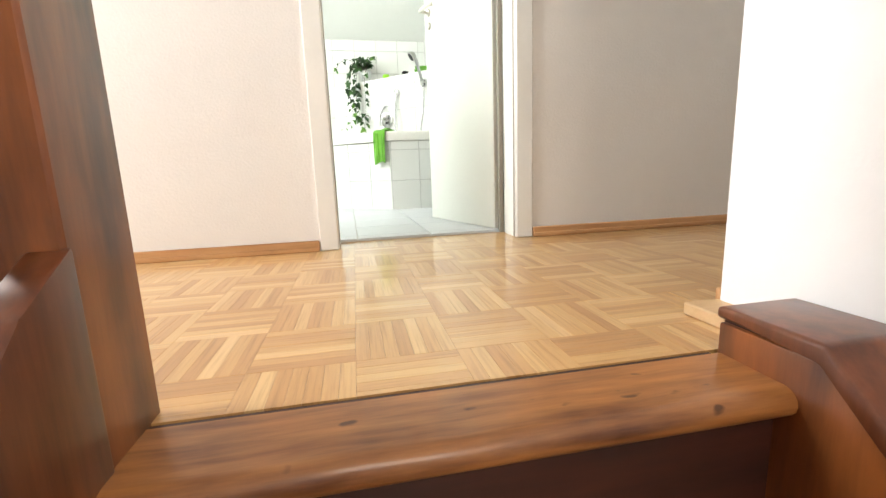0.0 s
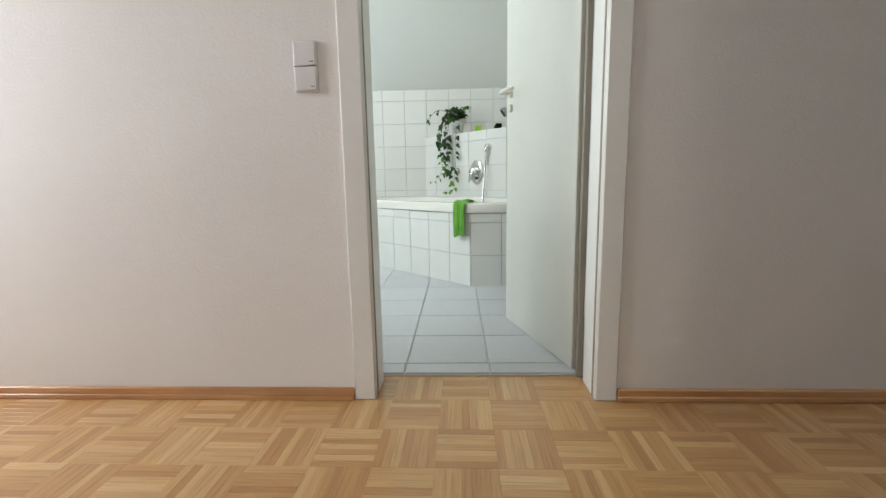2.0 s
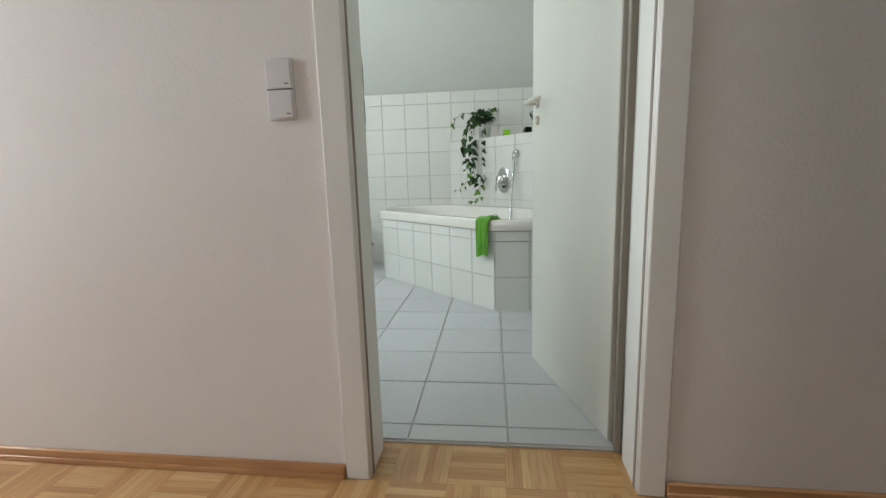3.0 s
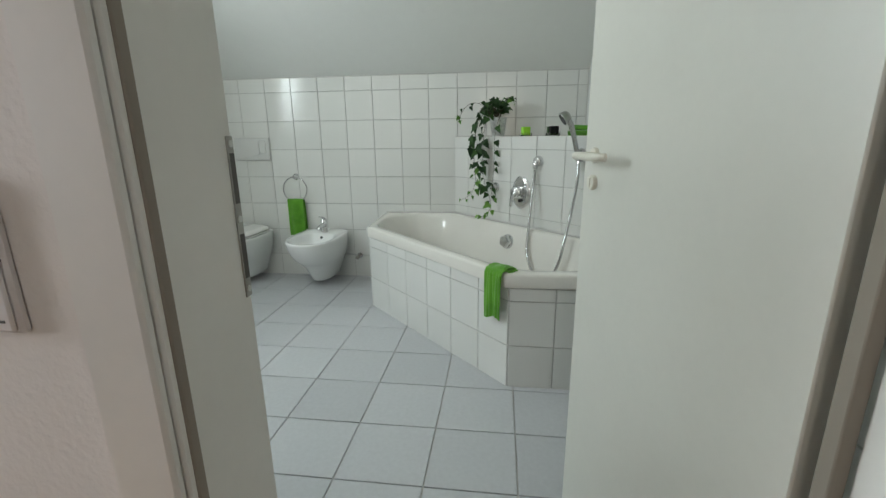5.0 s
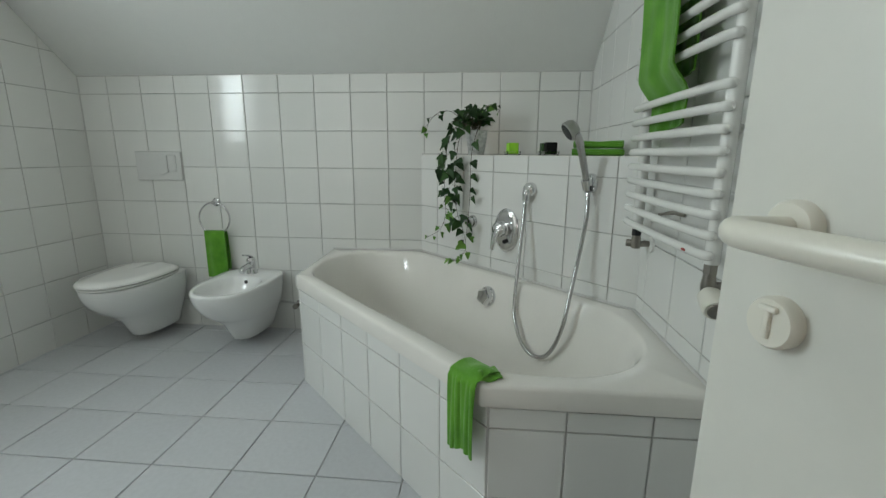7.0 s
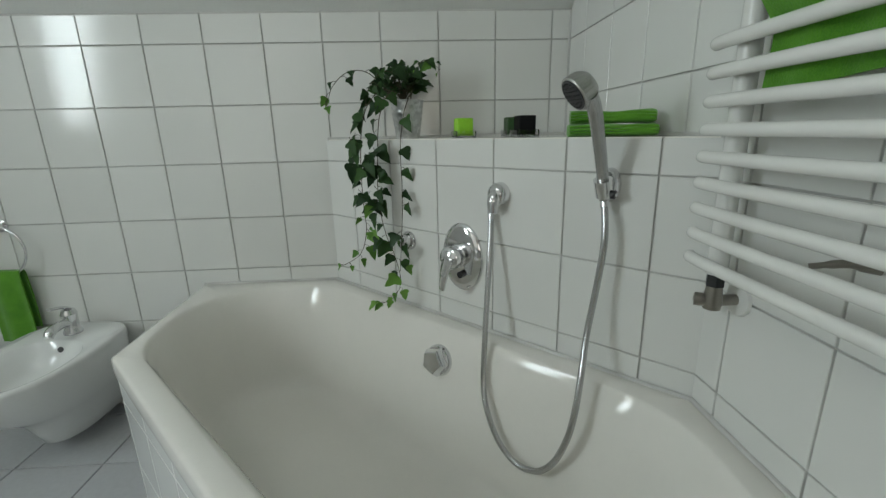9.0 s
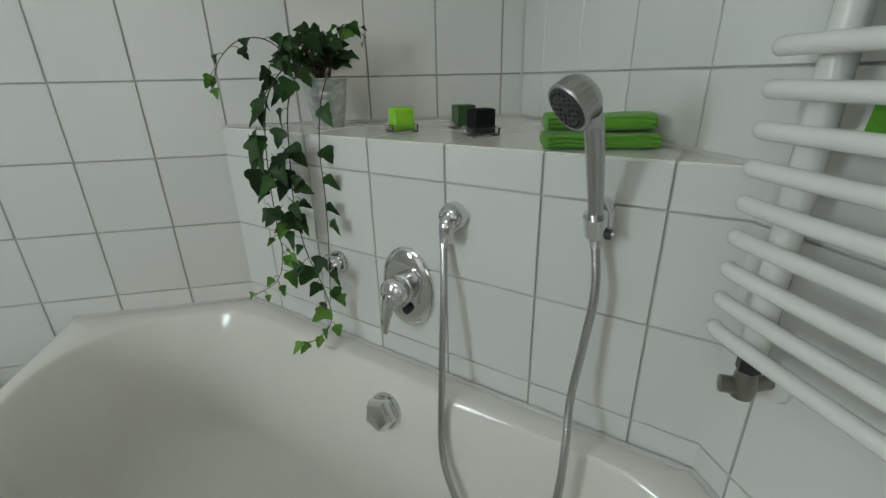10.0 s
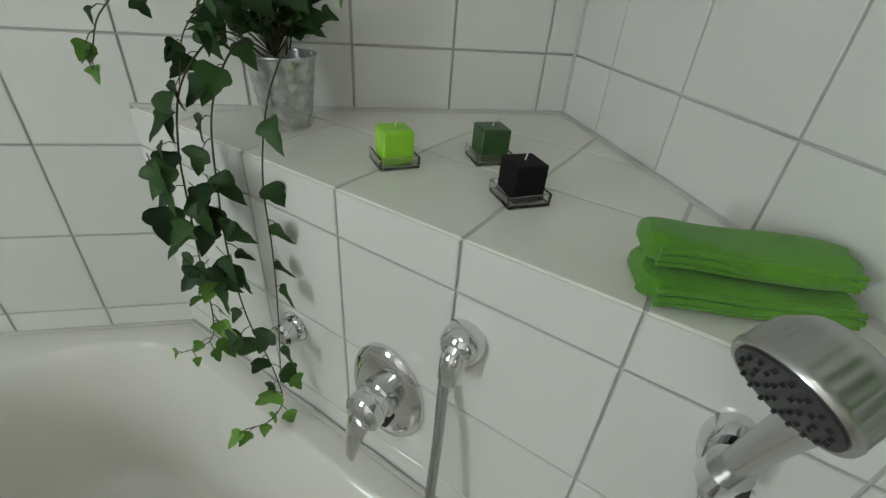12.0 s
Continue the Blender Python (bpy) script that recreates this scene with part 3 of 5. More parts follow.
part("turn_knob", knob, M_PLASTIC, turn)
back_handle = part("door_handle", lathe([(0, 0), (0.026, 0), (0.026, 0.006), (0, 0.010)], 24, None, ((hx, -0.04, HZ), (0, -1, 0))), M_PLASTIC, door, "cream plastic lever handle")
pth = spline([(hx, -0.045, HZ), (hx, -0.08, HZ), (hx - 0.012, -0.098, HZ), (hx - 0.118, -0.095, HZ)], 6)
part("lever", tube(pth, 0.011, 12), M_PLASTIC, back_handle)

# light switches beside the door
switches = thing("light_switch", (-0.1375, YH, 0.998), 0, "pair of stacked square white rocker switches", "switch")
part("backplate", box((0, -0.009, 0), (0.074, 0.001, 0.148), 0.003), M_SWITCH, switches)
for z in (0.0035, 0.0755):
    r = part("rocker", box((0.004, -0.0135, z), (0.070, -0.008, z + 0.069), 0.0025), M_SWITCH, switches)
    part("indicator", box((0.052, -0.0142, z + 0.010), (0.063, -0.0133, z + 0.0125)), M_SWITCHLINE, r)
part("gap", box((0.003, -0.0105, 0.0726), (0.071, -0.0088, 0.0752)), M_SWITCHLINE, switches)

# ---- staircase ----
RISE, GOING, NOSE = 0.20, 0.21, 1.275
stairs = thing("staircase", (0, NOSE, 0), 0, "worn red-brown wooden stairs rising to the landing", "stairs")
SX0, SX1 = -0.158, 0.664


def tread(z, y0, y1, x0, x1):
    """A board with a rounded nosing at y0."""
    prof = [(y1, z - 0.042), (y1, z)]
    for i in range(9):
        a = math.pi / 2 + math.pi * i / 8
        prof.append((y0 + 0.021 + 0.021 * math.cos(a), z - 0.021 + 0.021 * math.sin(a)))
    n = 12
    rings = []
    for k in range(n + 1):
        x = x0 + (x1 - x0) * k / n
        sag = 0.0015 * math.sin(k * 1.9)
        rings.append([Vector((x, y, zz + (sag if y < y1 - 0.05 and zz > z - 0.03 else 0))) for y, zz in prof])
    return loft(rings)


part("tread", tread(0.0, 0.030, YEDGE - NOSE - 0.006, SX0 - 0.02, SX1 + 0.02), M_TREAD, stairs)
for i in range(1, 11):
    part("tread", tread(-RISE * i, -GOING * i - 0.02, -GOING * (i - 1) + 0.03, SX0 - 0.02, SX1 + 0.02), M_TREAD, stairs)
# risers carry the shadow of the nosings in their colour
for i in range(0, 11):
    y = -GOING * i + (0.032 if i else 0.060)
    part("riser", box((SX0 - 0.02, y, -RISE * (i + 1)), (SX1 + 0.02, y + 0.02, -RISE * i - 0.040), 0.001), M_SHADEWOOD, stairs)


def stringer(x0, x1, top, bm=None):
    """A side board that follows the steps; top is its outline along y."""
    low = [(y, z - 0.42) for y, z in reversed(top)]
    prof = top + low
    return loft([[Vector((x0, y, z)) for y, z in prof], [Vector((x1, y, z)) for y, z in prof]], True, True, bm)


END = -GOING * 10
topr = [(0.160, 0.048), (0.005, 0.048), (END, 0.048 + (END - 0.005) * RISE / GOING)]
bm = stringer(0.676, 0.818, topr)
bmesh.ops.bevel(bm, geom=bm.edges[:], offset=0.004, segments=2, affect="EDGES", profile=0.5)
part("stringer", bm, M_LITWOOD, stairs)
groove = [(0.158, 0.054), (0.006, 0.054), (END, 0.054 + (END - 0.006) * RISE / GOING)]
prof = groove + [(y, z - 0.010) for y, z in reversed(groove)]
part("groove", loft([[Vector((0.684, y, z)) for y, z in prof], [Vector((0.816, y, z)) for y, z in prof]]), M_SHADEWOOD, stairs, "dark recessed groove under the cap")
capr = [(0.166, 0.072), (0.008, 0.072), (END, 0.072 + (END - 0.008) * RISE / GOING)]
capl = [(y, z - 0.019) for y, z in reversed(capr)]
prof = capr + capl
bm = loft([[Vector((0.674, y, z)) for y, z in prof], [Vector((0.820, y, z)) for y, z in prof]])
bmesh.ops.bevel(bm, geom=bm.edges[:], offset=0.007, segments=3, affect="EDGES", profile=0.5)
part("stringer_cap", bm, M_DARKWOOD, stairs)
topl = [(0.080, 0.235), (0.0, 0.190), (END, 0.190 + END * RISE / GOING)]
bm = stringer(-0.152, -0.114, topl)
bmesh.ops.bevel(bm, geom=bm.edges[:], offset=0.005, segments=2, affect="EDGES", profile=0.5)
part("stringer", bm, M_DARKWOOD, stairs)
structure("trim_landing_block", box((0.750, 1.480, 0.0), (CX + 0.008, CY + 0.008, 0.024), 0.003), M_PALEWOOD, "small raw pine end block at the wall corner", "trim")

# dark filler strip in place of the shadowed gap behind the top tread
structure("trim_floor_joint", box((SX0, YEDGE - 0.0055, -0.04), (SX1, YEDGE + 0.0035, -0.002)), M_SHADEWOOD, "dark strip for the shadow in the open joint between parquet and stair tread", "joint")
railing = thing("landing_railing", (-0.160, 1.41, 0), 0, "red-brown wooden newel post and balustrade of the landing", "railing")
bm = box((-0.030, -0.062, -0.30), (0.042, 0.062, 1.06), 0.004)
part("newel_post", bm, M_LITWOOD, railing)
part("newel_cap", box((-0.042, -0.074, 1.06), (0.054, 0.074, 1.10), 0.012, 3), M_DARKWOOD, railing)
part("handrail", box((-2.30, -0.032, 0.88), (-0.030, 0.032, 0.94), 0.014, 3), M_DARKWOOD, railing)
part("bottom_rail", box((-2.30, -0.025, 0.055), (-0.030, 0.025, 0.095), 0.006), M_DARKWOOD, railing)
for i in range(16):
    x = -0.200 - 0.135 * i
    part("baluster", box((x - 0.017, -0.017, 0.093), (x + 0.017, 0.017, 0.882), 0.005), M_DARKWOOD, railing)

HALL_SET = set(o.name for o in scene.objects if o.parent is None and o.type in {'MESH', 'EMPTY'}) - BATH_SET

# ---- bathtub ----
TUB = [(0.398, 4.098), (XR - 0.006, 4.098), (XR - 0.006, LEDGE - XR - 0.006), (LEDGE - YB - 0.008, YB - 0.006), (-0.466, YB - 0.006), (-0.446, 4.978)]
APRON_F = Vector((0.415, 4.110))
APRON_A = Vector((-0.428, 4.968))
APRON_U = (APRON_F - APRON_A).normalized()
APRON_LEN = (APRON_F - APRON_A).length
apron_poly = [tuple(APRON_F), (XR, 4.110), (XR, LEDGE - XR), (LEDGE - YB, YB), (-0.448, YB), tuple(APRON_A)]
TC = Vector((0.27, 4.83))
inner_hole = [tuple(TC + (Vector(p) - TC) * 0.93) for p in apron_poly]
b = bmesh.new()
rings = [[Vector((x, y, z)) for x, y in pl] for pl, z in ((apron_poly, 0.0), (apron_poly, 0.466), (inner_hole, 0.466), (inner_hole, 0.0))]
loft(rings, False, False, b)
apron = tagged(new("tub_apron", finish("tub_apron", b, M_GROUT, 0)), "white tiled apron built round the bathtub", "tub surround", "", "structure")


def ray_radius(poly, a):
    d = Vector((math.cos(a), math.sin(a)))
    best = 9.0
    for i in range(len(poly)):
        p, q = Vector(poly[i]) - TC, Vector(poly[(i + 1) % len(poly)]) - TC
        e = q - p
        den = d.x * e.y - d.y * e.x
        if abs(den) < 1e-9:
            continue
        t = (p.x * e.y - p.y * e.x) / den
        s = (p.x * d.y - p.y * d.x) / den
        if t > 0 and -1e-6 <= s <= 1 + 1e-6:
            best = min(best, t)
    return best


corner_angles = [math.atan2(p[1] - TC.y, p[0] - TC.x) for p in TUB]
angs = sorted([2 * math.pi * i / 150 - math.pi for i in range(150)] + [a + d for a in corner_angles for d in (-0.012, 0.0, 0.012)])
outer = [ray_radius(TUB, a) for a in angs]


def fillet(poly, r, n=14):
    """A convex counter-clockwise polygon with corners rounded to the radius r."""
    out = []
    for i in range(len(poly)):
        a, b, c = Vector(poly[i - 1]), Vector(poly[i]), Vector(poly[(i + 1) % len(poly)])
        u, v = (a - b).normalized(), (c - b).normalized()
        half = math.acos(max(-1, min(1, u.dot(v)))) / 2
        mid = b + (u + v).normalized() * (r / math.sin(half))
        p0, p1 = b + u * (r / math.tan(half)) - mid, b + v * (r / math.tan(half)) - mid
        a0 = math.atan2(p0.y, p0.x)
        turn = (math.atan2(p1.y, p1.x) - a0) % (2 * math.pi)
        out += [(mid.x + r * math.cos(a0 + turn * k / n), mid.y + r * math.sin(a0 + turn * k / n)) for k in range(n + 1)]
    return out


hole_poly = inset(TUB, 0.068)
hole_poly[4] = (hole_poly[4][0] - 0.018, hole_poly[4][1])
hole_poly[5] = (hole_poly[5][0] - 0.016, hole_poly[5][1] + 0.008)
soft = [ray_radius(fillet(hole_poly, 0.27), a) for a in angs]


def tub_ring(rad, z):
    return [Vector((TC.x + r * math.cos(a), TC.y + r * math.sin(a), z)) for r, a in zip(rad, angs)]


rings = [tub_ring([r - 0.010 for r in outer], 0.468), tub_ring([r - 0.001 for r in outer], 0.470), tub_ring(outer, 0.476), tub_ring(outer, TUBZ - 0.012), tub_ring([r - 0.004 for r in outer], TUBZ - 0.003),
         tub_ring([r - 0.012 for r in outer], TUBZ), tub_ring([r + 0.016 for r in soft], TUBZ), tub_ring([r + 0.009 for r in soft], TUBZ - 0.003),
         tub_ring([r + 0.002 for r in soft], TUBZ - 0.011), tub_ring([r - 0.004 for r in soft], TUBZ - 0.022)]
mean_r = sum(soft) / len(soft)
low = [ray_radius(fillet(inset(TUB, 0.165), 0.20), a) for a in angs]
for k, z in ((0.12, 0.49), (0.28, 0.42), (0.45, 0.34), (0.62, 0.26), (0.76, 0.21), (0.90, 0.172)):
    rings.append(tub_ring([q + (w - q) * k for q, w in zip(soft, low)], z))
for k, z in ((0.97, 0.158), (0.90, 0.148), (0.78, 0.142), (0.55, 0.138), (0.3, 0.136), (0.03, 0.135)):
    rings.append(tub_ring([w * k for w in low], z))
bathtub = thing("bathtub", (0, 0, 0), 0, "white six-sided built-in bathtub with a wide rim", "bathtub")
part("tub_shell", loft(rings, False, True), M_TUB, bathtub, "", 60)
ND = Vector((-math.sqrt(0.5), -math.sqrt(0.5), 0))
AL = Vector((math.sqrt(0.5), -math.sqrt(0.5), 0))
oa = math.atan2(5.0485 - TC.y, 0.4284 - TC.x)
ok = min(range(len(angs)), key=lambda i: abs(angs[i] - oa))
OR = soft[ok] + (low[ok] - soft[ok]) * 0.22
OV = Vector((TC.x + OR * math.cos(oa), TC.y + OR * math.sin(oa), 0.435))
ovn = (ND + Vector((0, 0, 0.18))).normalized()
ov = part("overflow_knob", lathe([(0, -0.03), (0.046, -0.03), (0.046, 0.010), (0.041, 0.018), (0.0, 0.020)], 32, None, (OV, ovn)), M_CHROME, bathtub, "chrome overflow turn knob")
part("grip", lathe([(0, 0.016), (0.044, 0.016), (0.044, 0.026), (0.034, 0.042), (0, 0.046)], 5, None, (OV, ovn)), M_CHROME, ov)

# silicone along the tub and the walls
b = tube([Vector((-0.466, YB - 0.008, TUBZ)), Vector((LEDGE - YB - 0.006, YB - 0.008, TUBZ))], 0.005, 8)
tube([Vector((LEDGE - YB - 0.006, YB - 0.010, TUBZ)), Vector((XR - 0.008, LEDGE - XR - 0.008, TUBZ))], 0.006, 8, b)
tube([Vector((XR - 0.008, LEDGE - XR - 0.008, TUBZ)), Vector((XR - 0.008, 4.104, TUBZ))], 0.006, 8, b)
structure("trim_silicone", b, M_SILICONE, "grey silicone joint round the tub rim", "joint")
b = tube([Vector((XR - 0.007, YB - 0.007, 0.8)), Vector((XR - 0.007, YB - 0.007, KNEE - 0.01))], 0.005, 8)
tube([Vector((XL + 0.007, YB - 0.007, 0.0)), Vector((XL + 0.007, YB - 0.007, KNEE - 0.01))], 0.004, 8, b)
tube([Vector((LEDGE - YB + 0.004, YB - 0.007, LZ + 0.001)), Vector((XR - 0.007, YB - 0.007, LZ + 0.001))], 0.006, 8, b)
tube([Vector((XR - 0.007, YB - 0.007, LZ + 0.001)), Vector((XR - 0.007, LEDGE - XR + 0.004, LZ + 0.001))], 0.006, 8, b)
structure("trim_corner_joint", b, M_SILICONE, "grey sealed corner joints between tiled walls", "joint")


def on_wall(x, z, out=0.0):
    """A place on the diagonal ledge wall."""
    return Vector((x, LEDGE - x, z)) + ND * (0.006 + out)


# ---- fittings on the ledge wall ----
mixer = thing("bath_mixer", on_wall(0.505, 0.731), 0, "chrome concealed bath mixer with an oval plate", "tap")


def oval(out, a, bb, n=40, dz=0.0):
    return [AL * (a * math.cos(2 * math.pi * i / n)) + Vector((0, 0, bb * math.sin(2 * math.pi * i / n) + dz)) + ND * out for i in range(n)]


part("plate", loft([oval(-0.004, 0.071, 0.099), oval(0.006, 0.071, 0.099), oval(0.012, 0.065, 0.093), oval(0.015, 0.052, 0.078)]), M_CHROME, mixer)
part("cartridge", lathe([(0, 0.012), (0.034, 0.012), (0.034, 0.030), (0.030, 0.033), (0.030, 0.046), (0.033, 0.049), (0.032, 0.064), (0.024, 0.072), (0, 0.075)], 32, None, (ND * 0.0 + Vector((0, 0, 0.008)), ND)), M_CHROME, mixer)
lv = [Vector((0, 0, 0.008)) + ND * 0.066, Vector((0, 0, -0.016)) + ND * 0.074, Vector((0, 0, -0.048)) + ND * 0.080, Vector((0, 0, -0.078)) + ND * 0.082]
lv = spline([p + AL * -0.004 * i for i, p in enumerate(lv)], 6)
part("lever", tube(lv, [0.029 - 0.013 * (i / (len(lv) - 1)) for i in range(len(lv))], 20, None, 0.42), M_CHROME, mixer, "chrome lever")
part("diverter", lathe([(0, 0.012), (0.010, 0.012), (0.010, 0.026), (0, 0.028)], 20, None, (Vector((0, 0, -0.048)) + AL * 0.008, ND)), M_BLACKPLASTIC, mixer, "dark diverter button")

stop = thing("stop_valve", on_wall(0.348, 0.746), 0, "round chrome stop valve behind the ivy", "valve")
part("rosette", lathe([(0, -0.003), (0.031, -0.003), (0.031, 0.004), (0.026, 0.010), (0, 0.010)], 32, None, ((0, 0, 0), ND)), M_CHROME, stop)
part("knob", lathe([(0, 0.008), (0.021, 0.008), (0.023, 0.030), (0.018, 0.036), (0, 0.037)], 24, None, ((0, 0, 0), ND)), M_CHROME, stop)

outlet = thing("hose_outlet", on_wall(0.5945, 0.922), 0, "chrome wall outlet of the shower hose", "shower outlet")
part("rosette", lathe([(0, -0.003), (0.030, -0.003), (0.030, 0.008), (0.027, 0.020), (0.018, 0.030), (0, 0.033)], 32, None, ((0, 0, 0), ND)), M_CHROME, outlet)
part("elbow", tube(spline([ND * 0.016 + Vector((0, 0, 0)), ND * 0.030 + Vector((0, 0, -0.014)), ND * 0.032 + Vector((0, 0, -0.045))], 6), [0.019 - 0.0004 * i for i in range(13)], 16), M_CHROME, outlet)

holder = thing("shower_holder", on_wall(0.794, 0.963), 0, "chrome wall holder for the hand shower", "shower holder")
part("rosette", loft([oval(-0.003, 0.023, 0.036, 28), oval(0.012, 0.023, 0.036, 28), oval(0.020, 0.017, 0.029, 28)]), M_CHROME, holder)
HD = Vector((-0.044, -0.044, 0.160)).normalized()
base = ND * 0.038
part("cradle", lathe([(0.016, -0.022), (0.0175, -0.022), (0.0190, 0.016), (0.0, 0.016)], 24, None, (base, HD)), M_CHROME, holder)
part("neck", tube([ND * 0.012, ND * 0.034], 0.011, 12), M_CHROME, holder)
part("clip", tube([base - HD * 0.018 + AL * 0.012, base - HD * 0.018 + AL * 0.024], 0.009, 12), M_BLACKPLASTIC, holder, "black plastic clip")
part("screw", lathe([(0, 0), (0.005, 0), (0.005, 0.004), (0, 0.005)], 12, None, (base - HD * 0.018 + AL * 0.024, AL)), M_CHROME, holder)

HB = on_wall(0.794, 0.963) + base
shower = thing("hand_shower", HB, 0, "chrome hand shower hanging in its wall holder", "hand shower")
hp = spline([tuple(HD * -0.030), tuple(HD * 0.05), tuple(HD * 0.115 + ND * 0.003), tuple(HD * 0.165 + ND * 0.010), tuple(HD * 0.188 + ND * 0.024)], 6)
part("grip", tube(hp, [0.0110 + 0.0028 * min(1, i / 16) for i in range(len(hp))], 20), M_HOSE, shower, "satin chrome grip")
FN = Vector((-0.82, -0.12, -0.56)).normalized()
HC = HD * 0.186 + Vector((-0.030, 0.000, 0.012))


def fluted(profile, n, flutes, depth, o, d, size=1.0):
    """A turned body whose outer skin carries shallow flutes where the profile says so."""
    q = Vector(d).to_track_quat("Z", "Y")
    rings = []
    for r, h, f in profile:
        rings.append([o + q @ Vector((max(r, 1e-4) * (1 - f * depth * (0.5 + 0.5 * math.cos(flutes * 2 * math.pi * i / n))) * math.cos(2 * math.pi * i / n),
                                      max(r, 1e-4) * (1 - f * depth * (0.5 + 0.5 * math.cos(flutes * 2 * math.pi * i / n))) * math.sin(2 * math.pi * i / n), h)) * size for i in range(n)])
    return loft(rings)


head = part("head", fluted([(0, -0.032, 0), (0.018, -0.031, 0), (0.031, -0.025, 0), (0.0385, -0.014, 0.2), (0.0405, -0.008, 1), (0.042, 0.012, 1), (0.0425, 0.014, 0), (0.0420, 0.018, 0), (0.0405, 0.020, 0), (0.036, 0.019, 0)], 168, 28, 0.035, HC, FN, 0.82), M_BRUSHED, shower, "round satin chrome shower head with a fluted rim", 60)
part("nozzle_plate", lathe([(0, 0.010), (0.0300, 0.010), (0.0300, 0.0172), (0.020, 0.0182), (0, 0.0178)], 36, None, (HC, FN)), M_NOZZLE, head, "dark grey nozzle plate")
fx = FN.cross(Vector((0, 0, 1))).normalized()
fy = FN.cross(fx)
for rr, cnt in ((0.009, 6), (0.017, 12), (0.0245, 18)):
    for i in range(cnt):
        c = HC + fx * rr * math.cos(2 * math.pi * i / cnt) + fy * rr * math.sin(2 * math.pi * i / cnt)
        part("nozzle", lathe([(0, 0.017), (0.0016, 0.017), (0.0012, 0.0202), (0, 0.0202)], 6, None, (c, FN)), M_BLACKPLASTIC, head)

hose = thing("shower_hose", on_wall(0.5945, 0.877), 0, "grey spiral metal shower hose hanging into the tub", "shower hose")
o = on_wall(0.5945, 0.877)
hpts = [on_wall(0.581, 0.869, 0.012), (0.559, 4.982, 0.768), (0.550, 4.961, 0.667), (0.540, 4.936, 0.552), (0.532, 4.909, 0.437), (0.537, 4.874, 0.377), (0.560, 4.836, 0.313), (0.596, 4.795, 0.279), (0.635, 4.751, 0.291),
        (0.665, 4.721, 0.338), (0.690, 4.706, 0.415), (0.706, 4.710, 0.488), (0.723, 4.733, 0.562), (0.742, 4.764, 0.640), (0.760, 4.771, 0.753), (0.769, 4.771, 0.850), tuple(HB - HD * 0.036)]
path = spline([tuple(Vector(p) - o) for p in hpts], 20)
part("hose", tube(path, [0.0068 + (0.0011 if i % 2 else 0.0) for i in range(len(path))], 10), M_HOSE, hose, "", 180)
part("end_nut", tube([path[0], path[3]], 0.0095, 14), M_CHROME, hose)
part("end_nut", tube([path[-4], path[-1]], 0.0100, 14), M_CHROME, hose)

# ---- things on the ledge ----


def candle(x, y, rz, mat, label):
    t = thing("candle", (x, y, LZ), rz, label, "candle", "cube candles on the ledge")
    w = 0.0235
    part("wax", box((-w, -w, 0.006), (w, w, 0.056), 0.0025), mat, t)
    part("wick", tube(spline([(0, 0, 0.053), (0.001, 0, 0.060), (0.003, 0.001, 0.065)], 4), 0.0010, 6), M_WICK, t)
    d = 0.031
    bm = box((-d, -d, 0.0004), (d, d, 0.005), 0.0015)
    for lo, hi in (((-d, -d, 0.005), (d, -d + 0.0035, 0.019)), ((-d, d - 0.0035, 0.005), (d, d, 0.019)), ((-d, -d + 0.0035, 0.005), (-d + 0.0035, d - 0.0035, 0.019)), ((d - 0.0035, -d + 0.0035, 0.005), (d, d - 0.0035, 0.019))):
        add_box(bm, lo, hi, 0.001, 1)
    part("dish", bm, M_GLASS, t, "square clear glass dish")
    return t


candle(0.522, 5.256, 12, M_LIME, "lime green cube candle in a square glass dish")
candle(0.676, 5.268, 4, M_DGREEN, "dark green cube candle in a square glass dish")
candle(0.677, 5.124, 8, M_BLACKWAX, "black cube candle in a square glass dish")


def folded_towel(name, at, rz, length, depth, height, label, skew=0.0):
    """A towel folded into a flat roll: an outer fold line in front, layers behind."""
    t = thing(name, at, rz, label, "towel", "folded towels on the ledge")
    prof = []
    n = 26
    for i in range(n):
        a = 2 * math.pi * i / n
        c, s = math.cos(a), math.sin(a)
        prof.append((depth / 2 * math.copysign(abs(c) ** 0.55, c), height / 2 * math.copysign(abs(s) ** 0.75, s) + height / 2))
    rings = []
    for k in range(17):
        u = k / 16
        x = (u - 0.5) * length
        puff = 1.0 - 0.35 * (abs(2 * u - 1) ** 10)
        rings.append([Vector((x + 0.004 * math.sin(9 * y / depth), y * puff + 0.003 * math.sin(5 * u + skew), max(0.0002, z * (0.93 + 0.07 * math.sin(7 * u + 40 * y + skew))))) for y, z in prof])
    part("cloth", loft(rings), M_TOWEL, t, "", 70)
    fold = []
    for k in range(3):
        z = height * (0.30 + 0.22 * k)
        fold.append(tube([Vector(((u / 10 - 0.5) * length * 0.985, -depth / 2 * (0.985 - 0.05 * abs(k - 1)), z + 0.0015 * math.sin(u))) for u in range(11)], height * 0.11, 8))
    for f in fold:
        part("fold", f, M_TOWEL, t, "", 70)
    return t


folded_towel("folded_towel", (0.822, 4.902, LZ), -17, 0.184, 0.090, 0.029, "folded bright green terry towel on the ledge")
folded_towel("folded_towel", (0.826, 4.914, LZ + 0.028), -20, 0.178, 0.074, 0.030, "rolled bright green terry towel on top of another", 1.3)

